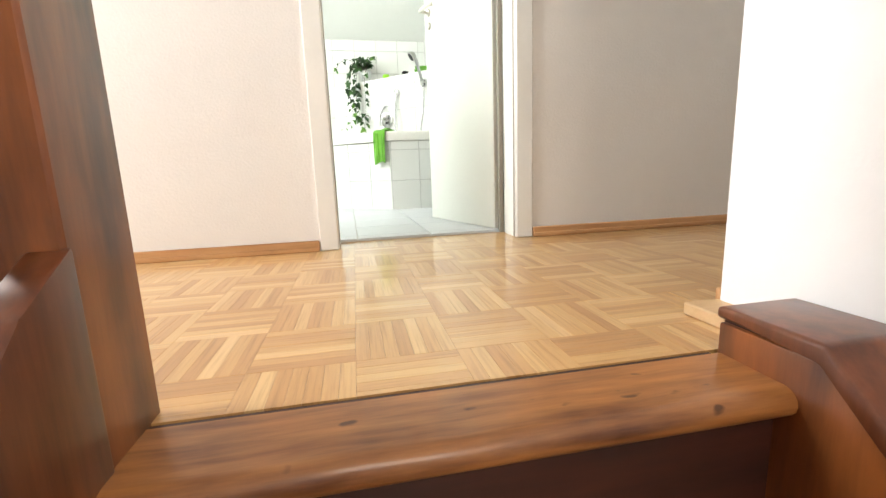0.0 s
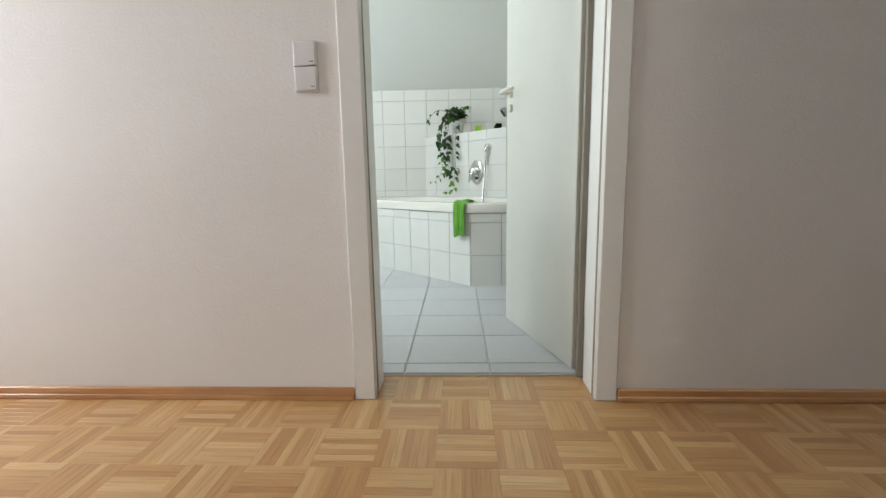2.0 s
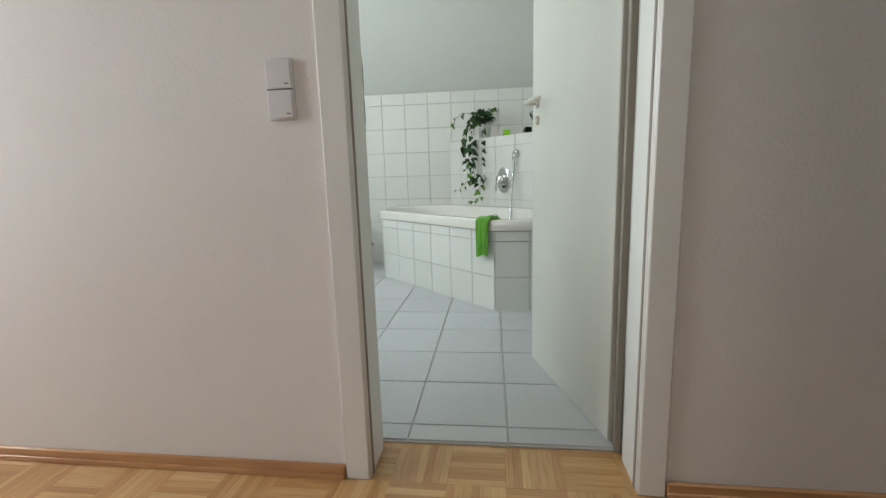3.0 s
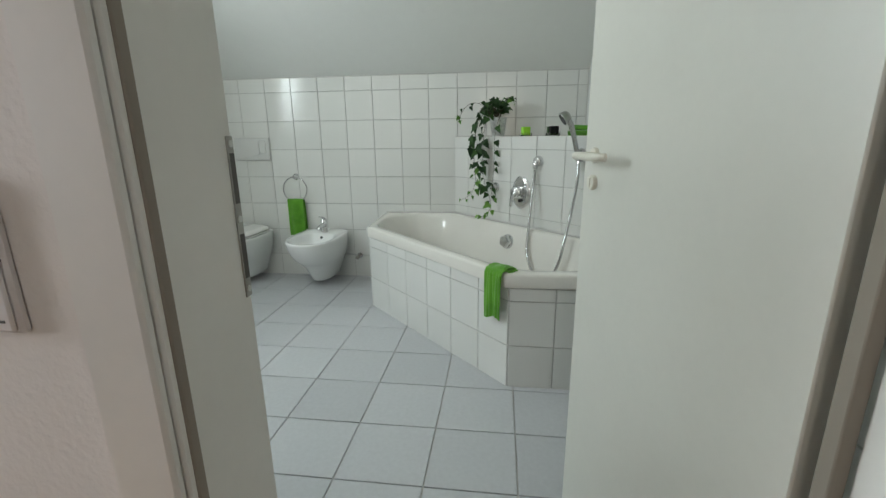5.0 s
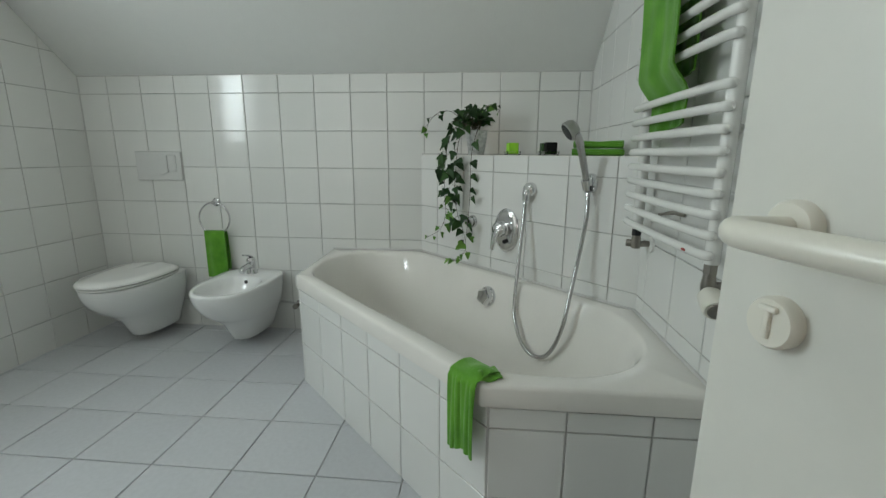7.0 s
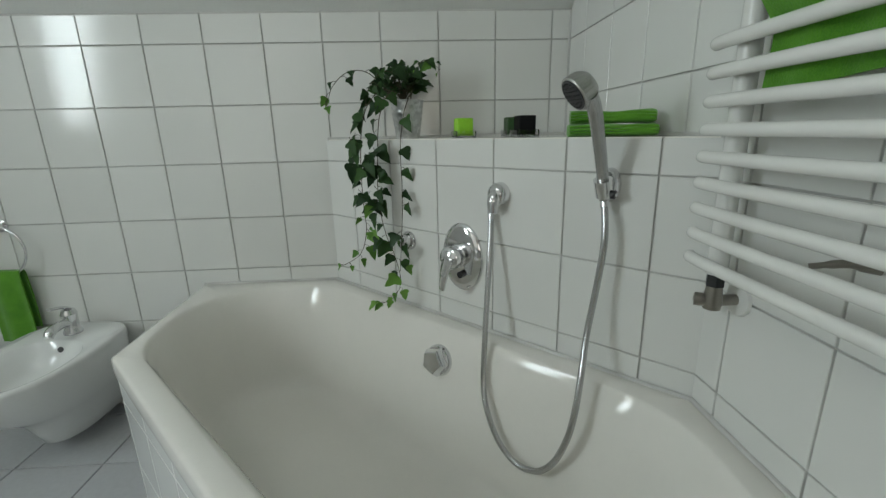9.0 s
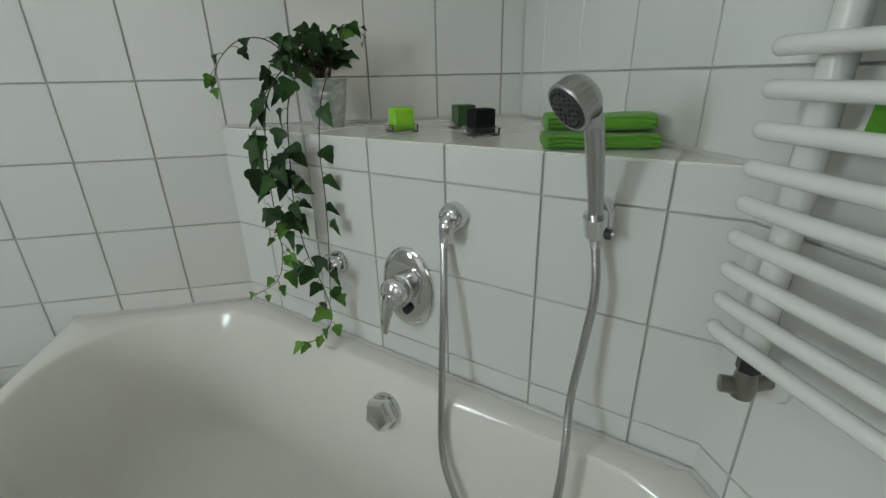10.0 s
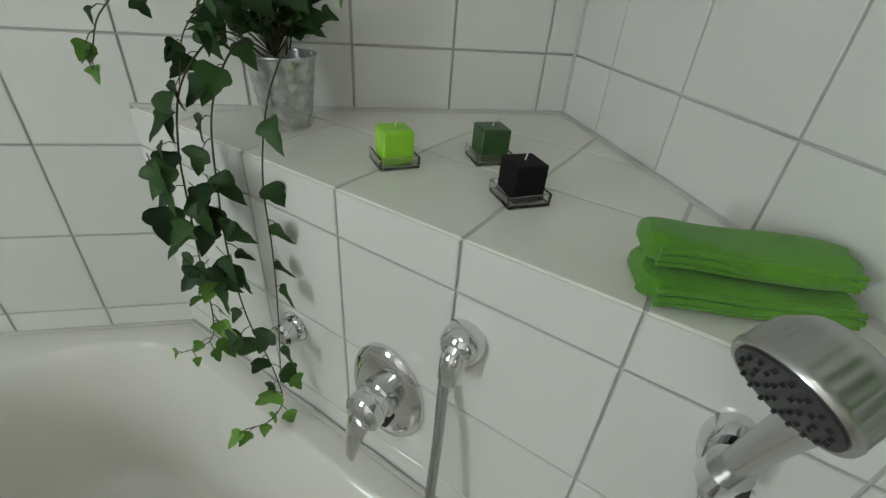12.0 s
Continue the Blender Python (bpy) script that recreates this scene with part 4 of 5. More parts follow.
# ---- ivy in a zinc pot ----
POT = Vector((0.350, 5.440, LZ))
pot = thing("flower_pot", POT, 0, "small ribbed galvanised zinc pot with a trailing ivy", "flower pot")
prof = [(0.0, 0.0005), (0.040, 0.0005)]
for i in range(25):
    h = 0.004 + 0.112 * i / 24
    rib = 0.0014 if i in (8, 9, 12, 13, 16, 17) else 0.0
    prof.append((0.040 + 0.016 * i / 24 + rib, h))
prof += [(0.0585, 0.117), (0.0595, 0.120), (0.0585, 0.122), (0.055, 0.121), (0.053, 0.100), (0.0, 0.100)]
part("pot_body", lathe(prof, 44), M_ZINC, pot)
part("soil", lathe([(0, 0.099), (0.053, 0.101), (0.03, 0.109), (0, 0.111)], 24), M_SOIL, pot)
ivy = thing("ivy_plant", POT + Vector((-0.010, 0.016, 0.108)), 0, "dark green ivy trailing from the ledge towards the tub", "plant")
PLANT = Vector((0.345, 5.470, 1.080))   # foot of the pot in the plan that the vines are drawn in
IO = PLANT + Vector((0, 0, 0.108))


def ivy_leaf_mesh(name, mat, seed):
    """A lobed leaf, folded along its midrib; unit length along y."""
    rnd = random.Random(seed)
    half = [(0.0, 0.0), (0.11, -0.12), (0.27, -0.17), (0.43, -0.08), (0.53, 0.10), (0.43, 0.22), (0.31, 0.32), (0.29, 0.44), (0.23, 0.60), (0.14, 0.77), (0.05, 0.92), (0.0, 1.0)]
    half = [(x * rnd.uniform(0.9, 1.12) if 0 < i < 11 else x, y) for i, (x, y) in enumerate(half)]
    fold = rnd.uniform(0.18, 0.40)
    droop = rnd.uniform(0.10, 0.30)
    vs, fs = [], []
    mid = [(0, y, -droop * y * y) for _, y in half]
    for x, y, z in mid:
        vs.append((x, y, z))
    n = len(half)
    for sgn in (1, -1):
        base = len(vs)
        for x, y in half[1:-1]:
            vs.append((sgn * x, y, -droop * y * y + fold * x + 0.03 * math.sin(9 * y)))
        for i in range(n - 1):
            quad = [i, i + 1]
            if i + 1 < n - 1:
                quad.append(base + i)
            if i > 0:
                quad.append(base + i - 1)
            if len(quad) > 2:
                fs.append(tuple(quad if sgn > 0 else reversed(quad)))
    me = bpy.data.meshes.new(name)
    me.from_pydata(vs, [], fs)
    for p in me.polygons:
        p.use_smooth = True
    me.materials.append(mat)
    return me


LEAVES = [ivy_leaf_mesh("leaf", M_LEAF, s) for s in range(4)]
YOUNG = [ivy_leaf_mesh("leaf", M_YOUNGLEAF, s) for s in range(4, 7)]
rnd = random.Random(11)


def leaf(at, size, facing, tip, young=False):
    """One leaf at a place (world), its face along facing and its tip along tip."""
    me = rnd.choice(YOUNG if young else LEAVES)
    ob = new("leaf", me)
    ob.parent = ivy
    y = Vector(tip).normalized()
    z = Vector(facing)
    z = (z - y * z.dot(y)).normalized()
    x = y.cross(z)
    ob.matrix_local = Matrix.Translation(Vector(at) - IO) @ Matrix((x, y, z)).transposed().to_4x4() @ Matrix.Diagonal((size, size, size, 1))


VIEW = Vector((-0.25, -1.0, 0.15))


def vine(points, sizes, count, young_from=1.1, start=0.1, radius=0.0017, spread=0.028):
    pts = spline(points, 9)
    part("stem", tube([p - IO for p in pts], [radius * (1.0 - 0.5 * i / len(pts)) for i in range(len(pts))], 6), M_STEM, ivy)
    for k in range(count):
        u = start + (1 - start) * (k + rnd.uniform(0.2, 0.8)) / count
        p = pts[min(len(pts) - 1, int(u * (len(pts) - 1)))]
        side = Vector((rnd.choice((-1, 1)) * rnd.uniform(0.3, 1.0), rnd.uniform(-0.6, 0.1), rnd.uniform(-0.8, 0.25))).normalized()
        q = p + side * rnd.uniform(0.008, spread)
        part("petiole", tube([p - IO, (p + q) / 2 - IO + Vector((0, 0, 0.004)), q - IO], 0.0008, 5), M_STEM, ivy)
        size = rnd.uniform(sizes[0] * 0.60, sizes[1] * 1.10) * (1.0 - 1.15 * max(0, u - 0.60))
        tip = (side * 0.6 + Vector((rnd.uniform(-0.4, 0.4), rnd.uniform(-0.3, 0.1), -0.75))).normalized()
        leaf(q, size, VIEW + Vector((rnd.uniform(-1.7, 1.7), rnd.uniform(-0.2, 0.5), rnd.uniform(-0.5, 1.3))), tip, u > young_from or rnd.random() < 0.06)


edge = (0.285, 5.330, 1.10)
vine([(0.330, 5.45, 1.195), (0.285, 5.40, 1.235), (0.235, 5.34, 1.180), (0.212, 5.325, 1.09), (0.205, 5.318, 0.97), (0.210, 5.290, 0.86), (0.215, 5.270, 0.80), (0.185, 5.300, 0.715), (0.107, 5.325, 0.664)], (0.036, 0.058), 22, 0.64)
vine([(0.345, 5.44, 1.200), (0.310, 5.37, 1.225), (0.275, 5.305, 1.150), (0.262, 5.290, 1.02), (0.258, 5.285, 0.90), (0.275, 5.255, 0.80), (0.305, 5.225, 0.72), (0.318, 5.205, 0.645), (0.290, 5.200, 0.595), (0.246, 5.20, 0.578)], (0.034, 0.056), 24, 0.74)
vine([(0.365, 5.45, 1.200), (0.375, 5.38, 1.225), (0.350, 5.300, 1.160), (0.335, 5.262, 1.06), (0.335, 5.248, 0.95), (0.332, 5.238, 0.86), (0.325, 5.225, 0.76), (0.318, 5.215, 0.68)], (0.040, 0.056), 8, 0.9, 0.3)
vine([(0.320, 5.46, 1.200), (0.240, 5.44, 1.285), (0.175, 5.42, 1.290), (0.125, 5.41, 1.250), (0.105, 5.40, 1.205), (0.088, 5.395, 1.185)], (0.026, 0.036), 9, 0.62, 0.2)
vine([(0.370, 5.46, 1.205), (0.390, 5.45, 1.285), (0.415, 5.45, 1.325), (0.445, 5.45, 1.315), (0.470, 5.445, 1.295)], (0.028, 0.042), 10, 0.85, 0.15)
vine([(0.335, 5.46, 1.205), (0.330, 5.43, 1.270), (0.290, 5.39, 1.285), (0.245, 5.36, 1.240), (0.225, 5.35, 1.170)], (0.030, 0.046), 12, 2.0, 0.15)
for k in range(17):
    h = rnd.random()
    p = Vector((0.235 + rnd.uniform(-0.055, 0.055), 5.300 - 0.06 * (1 - h) + rnd.uniform(-0.015, 0.015), 0.84 + 0.26 * h))
    s = p + Vector((rnd.uniform(-0.02, 0.02), 0.012, 0.018))
    part("petiole", tube([s - IO, (p + s) / 2 - IO, p - IO], 0.0008, 5), M_STEM, ivy)
    leaf(p, rnd.uniform(0.030, 0.060), VIEW + Vector((rnd.uniform(-1.2, 1.2), rnd.uniform(-0.2, 0.5), rnd.uniform(-0.2, 1.0))), (rnd.uniform(-0.8, 0.8), rnd.uniform(-0.5, 0.0), rnd.uniform(-1.0, -0.2)), rnd.random() < 0.05)
for k in range(66):
    a, rr = rnd.uniform(0, 2 * math.pi), rnd.uniform(0.0, 0.085)
    p = PLANT + Vector((0.005 + rr * math.cos(a) * 1.1, rr * math.sin(a) * 0.75 + 0.004, 0.146 + rnd.uniform(0.0, 0.09) * (1.25 - rr / 0.1)))
    out = Vector((math.cos(a), math.sin(a), rnd.uniform(-0.45, 0.3)))
    part("petiole", tube([PLANT + Vector((0, 0, 0.112)) - IO, (PLANT + Vector((0, 0, 0.15)) + p) / 2 - IO, p - IO], 0.0009, 5), M_STEM, ivy)
    leaf(p, rnd.uniform(0.026, 0.046), VIEW + Vector((rnd.uniform(-0.8, 0.8), rnd.uniform(-0.3, 0.3), rnd.uniform(0.0, 1.0))), out)

# ---- towel over the tub rim ----
SIDE = -APRON_U


def drape(u, v):
    """u across the towel, v from its end on the tub side, over the rim, down the apron."""
    s = 0.002 + 0.104 * u + 0.010 * math.sin(2.2 * v) * (1 - u)
    n = Vector((-SIDE.y, SIDE.x))
    if n.dot(Vector((-1, -1))) < 0:
        n = -n
    corner = Vector(TUB[0])
    ripple = 0.006 * math.sin(11 * u + 2.0 * v) * min(1, v * 2) + 0.004 * math.sin(23 * u)
    top = 0.062
    if v < 0.28:
        k = v / 0.28
        out, z = -top * (1 - k), TUBZ + 0.007 + 0.014 * math.sin(math.pi * k) * (0.6 + 0.4 * math.sin(6 * u))
    elif v < 0.38:
        a = (v - 0.28) / 0.10 * math.pi / 2
        out, z = 0.010 * math.sin(a), TUBZ - 0.004 + 0.011 * math.cos(a)
    else:
        k = (v - 0.38) / 0.62
        out, z = 0.010 + 0.004 * k + abs(ripple), TUBZ - 0.004 - 0.198 * k * (1 - 0.05 * math.sin(5 * u))
    p = corner + SIDE * s + n * out
    return Vector((p.x, p.y, z))


tub_towel = thing("hand_towel", (0.36, 4.12, TUBZ), 0, "bright green hand towel hanging over the tub rim", "towel")
part("cloth", sheet(lambda u, v: drape(u, v) - Vector((0.36, 4.12, TUBZ)), 26, 40, 0.004), M_TOWEL, tub_towel, "", 80)


def spill(u, v):
    """The loose corner of the towel lying over the end of the rim."""
    x = 0.386 + 0.062 * u * (1 - 0.3 * v)
    y = 4.095 + 0.055 * v + 0.030 * u
    return Vector((x, y, TUBZ + 0.006 + 0.016 * math.sin(math.pi * min(1, v * 1.1)) * (1 - u) + 0.004 * math.sin(9 * u)))


part("loose_corner", sheet(lambda u, v: spill(u, v) - Vector((0.36, 4.12, TUBZ)), 14, 12, 0.004), M_TOWEL, tub_towel, "", 80)

# ---- toilet, bidet, basin ----


def d_shape(w, f, n=48, back=0.0, e=2.3):
    """Outline of a wall-hung bowl: flat at the wall (y = back), rounded at the front (y = -f)."""
    pts = []
    flat = f * 0.42
    for i in range(n):
        a = 2 * math.pi * i / n
        c, s = math.cos(a), math.sin(a)
        x = w * math.copysign(abs(c) ** (2 / e), c)
        if s < 0:
            y = -flat - (f - flat) * abs(s) ** (2 / e)
        else:
            y = -flat + (flat - back) * abs(s) ** 0.35
        pts.append((x, y))
    return pts


def bowl_rings(levels):
    return [[Vector((x, y, z)) for x, y in d_shape(w, f)] for w, f, z in levels]


BOWL = [(0.072, 0.285, 0.065), (0.080, 0.300, 0.075), (0.098, 0.320, 0.12), (0.118, 0.345, 0.17), (0.140, 0.405, 0.215), (0.158, 0.465, 0.255), (0.170, 0.505, 0.295), (0.176, 0.528, 0.335)]
toilet = thing("toilet", (-1.518, YB - 0.006, ZF - 0.02), 0, "white wall-hung toilet with its lid closed", "toilet")
part("bowl", loft(bowl_rings(BOWL + [(0.180, 0.538, 0.372), (0.180, 0.538, 0.388), (0.176, 0.533, 0.392)])), M_CERAMIC, toilet, "", 50)
part("seat", loft([[Vector((x, y - 0.045 * 0, z)) for x, y in d_shape(w, f, 48, 0.075)] for w, f, z in ((0.174, 0.535, 0.394), (0.180, 0.545, 0.398), (0.180, 0.545, 0.404), (0.176, 0.540, 0.407))]), M_SEAT, toilet)
part("lid", loft([[Vector((x, y, z)) for x, y in d_shape(w, f, 48, 0.07)] for w, f, z in ((0.176, 0.543, 0.4105), (0.182, 0.551, 0.413), (0.182, 0.551, 0.420), (0.174, 0.541, 0.429), (0.12, 0.47, 0.434), (0.03, 0.30, 0.436))]), M_SEAT, toilet, "", 60)
part("seat_gap", loft([[Vector((x, y, z)) for x, y in d_shape(0.172, 0.530, 48, 0.078)] for z in (0.406, 0.4115)]), M_SWITCHLINE, toilet)
toilet.scale = (1.13, 1.14, 0.99)
for x in (-0.075, 0.075):
    part("hinge", lathe([(0, -0.022), (0.011, -0.022), (0.011, 0.022), (0, 0.022)], 16, None, ((x, -0.062, 0.409), (1, 0, 0))), M_BRUSHED, toilet)

bidet = thing("bidet", (-0.920, YB - 0.006, ZF - 0.02), 0, "white wall-hung bidet with a chrome mixer tap", "bidet")
top = bowl_rings(BOWL[:5] + [(0.158, 0.460, 0.250), (0.170, 0.505, 0.300), (0.177, 0.530, 0.345), (0.180, 0.540, 0.378), (0.179, 0.540, 0.388), (0.174, 0.534, 0.393)])


def basin_ring(w, f0, f1, z, n=48):
    return [Vector((w * math.copysign(abs(math.cos(2 * math.pi * i / n)) ** 0.85, math.cos(2 * math.pi * i / n)), -(f0 + f1) / 2 + (f1 - f0) / 2 * math.copysign(abs(math.sin(2 * math.pi * i / n)) ** 0.85, math.sin(2 * math.pi * i / n)), z)) for i in range(n)]


hollow = [basin_ring(0.148, 0.150, 0.512, 0.393), basin_ring(0.142, 0.156, 0.505, 0.388), basin_ring(0.130, 0.170, 0.485, 0.350), basin_ring(0.112, 0.190, 0.450, 0.310), basin_ring(0.075, 0.230, 0.390, 0.287), basin_ring(0.012, 0.30, 0.32, 0.283)]
part("bowl", loft(top + hollow), M_CERAMIC, bidet, "", 50)
part("overflow", lathe([(0, 0), (0.010, 0), (0.010, 0.003), (0, 0.003)], 18, None, ((0.0, -0.166, 0.360), (0, -1, 0.35))), M_NOZZLE, bidet, "dark overflow hole")
tap = part("tap", lathe([(0, 0.390), (0.024, 0.390), (0.024, 0.400), (0.019, 0.406), (0.019, 0.448), (0.021, 0.452), (0.016, 0.466), (0, 0.468)], 24, None, ((0.0, -0.095, 0), (0, 0, 1))), M_CHROME, bidet, "chrome single-lever tap")
part("spout", tube(spline([(0, -0.100, 0.425), (0, -0.130, 0.434), (0, -0.165, 0.430), (0, -0.180, 0.416)], 5), [0.013] * 14 + [0.012, 0.012], 14), M_CHROME, tap)
part("lever", tube(spline([(0, -0.090, 0.466), (0, -0.115, 0.480), (0, -0.158, 0.490)], 5), [0.010 - 0.0004 * i for i in range(11)], 12, None, 0.6), M_CHROME, tap)
tap.matrix_local = Matrix.Translation((0, -0.095, 0.390)) @ Matrix.Scale(1.25, 4) @ Matrix.Translation((0, 0.095, -0.390))
bidet.scale = (1.10, 1.10, 1.00)
valve = thing("angle_valve", (-0.690, YB - 0.006, 0.185), 0, "chrome angle valve on the wall beside the bidet", "valve")
part("rosette", lathe([(0, 0), (0.022, 0), (0.020, 0.006), (0, 0.007)], 20, None, ((0, 0, 0), (0, -1, 0))), M_CHROME, valve)
part("body", tube([Vector((0, -0.004, 0)), Vector((0, -0.055, 0))], 0.010, 14), M_BRASS, valve)
part("handle", lathe([(0, 0), (0.015, 0), (0.016, 0.020), (0, 0.022)], 10, None, ((0, -0.052, 0), (0, -1, 0))), M_BRASS, valve)
part("pipe", tube(spline([(0, -0.03, 0), (-0.03, -0.03, 0.01), (-0.09, -0.06, 0.03)], 5), 0.006, 10), M_BRUSHED, valve)

flush = thing("flush_plate", (-1.472, YB - 0.006, 0.989), 0, "white plastic flush plate with a curved button", "flush plate")
part("plate", box((-0.138, -0.014, -0.082), (0.138, 0.002, 0.082), 0.006, 3), M_FLUSH, flush)
bx = [(-0.092 + 0.150 * i / 20, -0.036 - 0.018 * math.sin(math.pi * i / 20)) for i in range(21)] + [(0.058, 0.060), (-0.092, 0.060)]
part("button", loft([[Vector((x, -0.012, z)) for x, z in bx], [Vector((x, -0.020, z)) for x, z in bx]]), M_FLUSH, flush, "curved flush button")
part("button", box((0.066, -0.020, -0.030), (0.112, -0.012, 0.062), 0.003), M_FLUSH, flush, "small glossy flush button")

flush.scale = (1.15, 1.0, 1.1)
ring = thing("towel_ring", (-1.150, YB - 0.006, 0.786), 0, "chrome towel ring on the tiled wall", "towel ring")
part("rosette", lathe([(0, 0), (0.024, 0), (0.024, 0.008), (0.016, 0.014), (0.012, 0.040), (0, 0.042)], 24, None, ((0, 0, 0), (0, -1, 0))), M_CHROME, ring)
part("ring", tube([Vector((0.092 * math.sin(2 * math.pi * i / 48), -0.034 - 0.006 * (1 - math.cos(2 * math.pi * i / 48)), -0.092 + 0.092 * math.cos(2 * math.pi * i / 48))) for i in range(49)], 0.0050, 10), M_CHROME, ring)
ring_towel = thing("guest_towel", (-1.150, YB - 0.05, 0.616), 0, "bright green guest towel hanging from a ring", "towel")


def hang(u, v):
    x = (u - 0.5) * (0.122 + 0.008 * min(1, abs(v - 0.5) * 3))
    a = (v - 0.5) * 2
    fold = 0.007 * math.sin(8 * u + 1.0) * min(1, abs(a) * 2)
    if abs(a) < 0.12:
        y, z = 0.010 * a / 0.12, 0.005
    else:
        y, z = math.copysign(0.012, a) + fold, 0.005 - (abs(a) - 0.12) * (0.31 if a < 0 else 0.26)
    return Vector((x, y, z))


part("cloth", sheet(hang, 16, 36, 0.004), M_TOWEL, ring_towel, "", 80)

roll = thing("toilet_roll_holder", (XL + 0.005, 4.670, 0.745), 0, "chrome covered toilet roll holder with a roll of paper", "paper holder")

part("cover", sheet(lambda u, v: Vector((0.006 + 0.105 * math.sin(v * math.pi / 2), (u - 0.5) * 0.135, 0.035 - 0.062 * (1 - math.cos(v * math.pi / 2)))), 6, 14, 0.002), M_BRUSHED, roll, "satin chrome cover")
part("paper_roll", lathe([(0.020, -0.05), (0.048, -0.05), (0.048, 0.05), (0.020, 0.05)], 28, None, ((0.055, 0, -0.022), (0, 1, 0))), M_PAPER, roll, "white paper roll")
part("paper_end", box((0.100, -0.048, -0.075), (0.1025, 0.048, -0.018), 0.0008), M_PAPER, roll)
part("bracket", box((0.0, -0.02, -0.05), (0.02, 0.02, 0.03), 0.003), M_CHROME, roll)

basin = thing("washbasin", (-0.590, 2.888, -0.006), 180, "white wall-hung ceramic washbasin with a rounded rim", "washbasin")


def basin_out(w, f, z, n=64):
    return [Vector((x, y, z)) for x, y in d_shape(w, f, n, 0.0, 2.15)]


orings = [basin_out(w, f, z) for w, f, z in ((0.075, 0.15, 0.55), (0.12, 0.26, 0.60), (0.21, 0.40, 0.66), (0.30, 0.53, 0.72), (0.352, 0.605, 0.765), (0.372, 0.632, 0.790), (0.375, 0.636, 0.802), (0.370, 0.630, 0.812), (0.356, 0.615, 0.815))]


def sink_ring(w, f0, f1, z, n=64):
    return [Vector((w * math.copysign(abs(math.cos(2 * math.pi * i / n)) ** 0.8, math.cos(2 * math.pi * i / n)), -(f0 + f1) / 2 + (f1 - f0) / 2 * math.copysign(abs(math.sin(2 * math.pi * i / n)) ** 0.8, math.sin(2 * math.pi * i / n)), z)) for i in range(n)]


irings = [sink_ring(0.325, 0.135, 0.588, 0.815), sink_ring(0.315, 0.145, 0.578, 0.808), sink_ring(0.28, 0.17, 0.54, 0.755), sink_ring(0.21, 0.22, 0.46, 0.70), sink_ring(0.09, 0.28, 0.38, 0.675), sink_ring(0.015, 0.32, 0.34, 0.672)]
part("bowl", loft(orings + irings), M_CERAMIC, basin, "", 60)
basin.scale = (1.02, 0.905, 1.0)
tp = part("tap", lathe([(0, 0.812), (0.026, 0.812), (0.022, 0.826), (0.022, 0.890), (0.018, 0.905), (0, 0.907)], 24, None, ((0, -0.09, 0), (0, 0, 1))), M_CHROME, basin, "chrome single-lever tap")
part("spout", tube(spline([(0, -0.10, 0.862), (0, -0.15, 0.876), (0, -0.205, 0.868)], 5), 0.013, 14), M_CHROME, tp)

# ---- towel radiator ----
RADX, RY_NEAR, RY_FAR = 0.868, 4.120, 4.585
radiator = thing("towel_radiator", (XR, RY_NEAR - 0.004, 0.787), 0, "white tubular towel radiator on the tiled wall", "radiator")


def rl(x, y, z):
    return Vector((x - 0.948, y - RY_NEAR, z - 0.80))


for y in (RY_NEAR, RY_FAR):
    part("collector", tube([rl(0.893, y, 0.848), rl(0.893, y, 1.95)], 0.0165, 18), M_ENAMEL, radiator)
tube_z = [0.868 + 0.0437 * k for k in range(9)] + [1.310 + 0.0437 * k for k in range(6)] + [1.665 + 0.0437 * k for k in range(6)]
for z in tube_z:
    pts = [rl(0.884, RY_NEAR - 0.020, z), rl(0.868, RY_NEAR + 0.02, z), rl(0.862, (RY_NEAR + RY_FAR) / 2, z), rl(0.866, RY_FAR + 0.01, z), rl(0.876, RY_FAR + 0.052, z)]
    path = spline(pts, 6)
    rad = [0.0105] * len(path)
    rad[0] = rad[-1] = 0.006
    rad[1] = rad[-2] = 0.0098
    part("tube", tube(path, rad, 14), M_ENAMEL, radiator)
for y in (RY_NEAR + 0.05, RY_FAR - 0.05):
    part("bracket", tube([rl(0.944, y, 1.135), rl(0.885, y, 1.135)], 0.009, 12), M_ENAMEL, radiator)
part("vent_key", tube(spline([rl(0.942, 4.372, 0.922), rl(0.915, 4.39, 0.924), rl(0.885, 4.41, 0.916)], 5), [0.008] * 4 + [0.0055] * 4 + [0.004] * 3, 10), M_BRASS, radiator, "small tarnished metal wall clip")
part("badge", box(tuple(rl(0.8530, RY_NEAR + 0.045, 0.8655)), tuple(rl(0.8560, RY_NEAR + 0.060, 0.8705))), M_LABELRED, radiator, "tiny red badge")


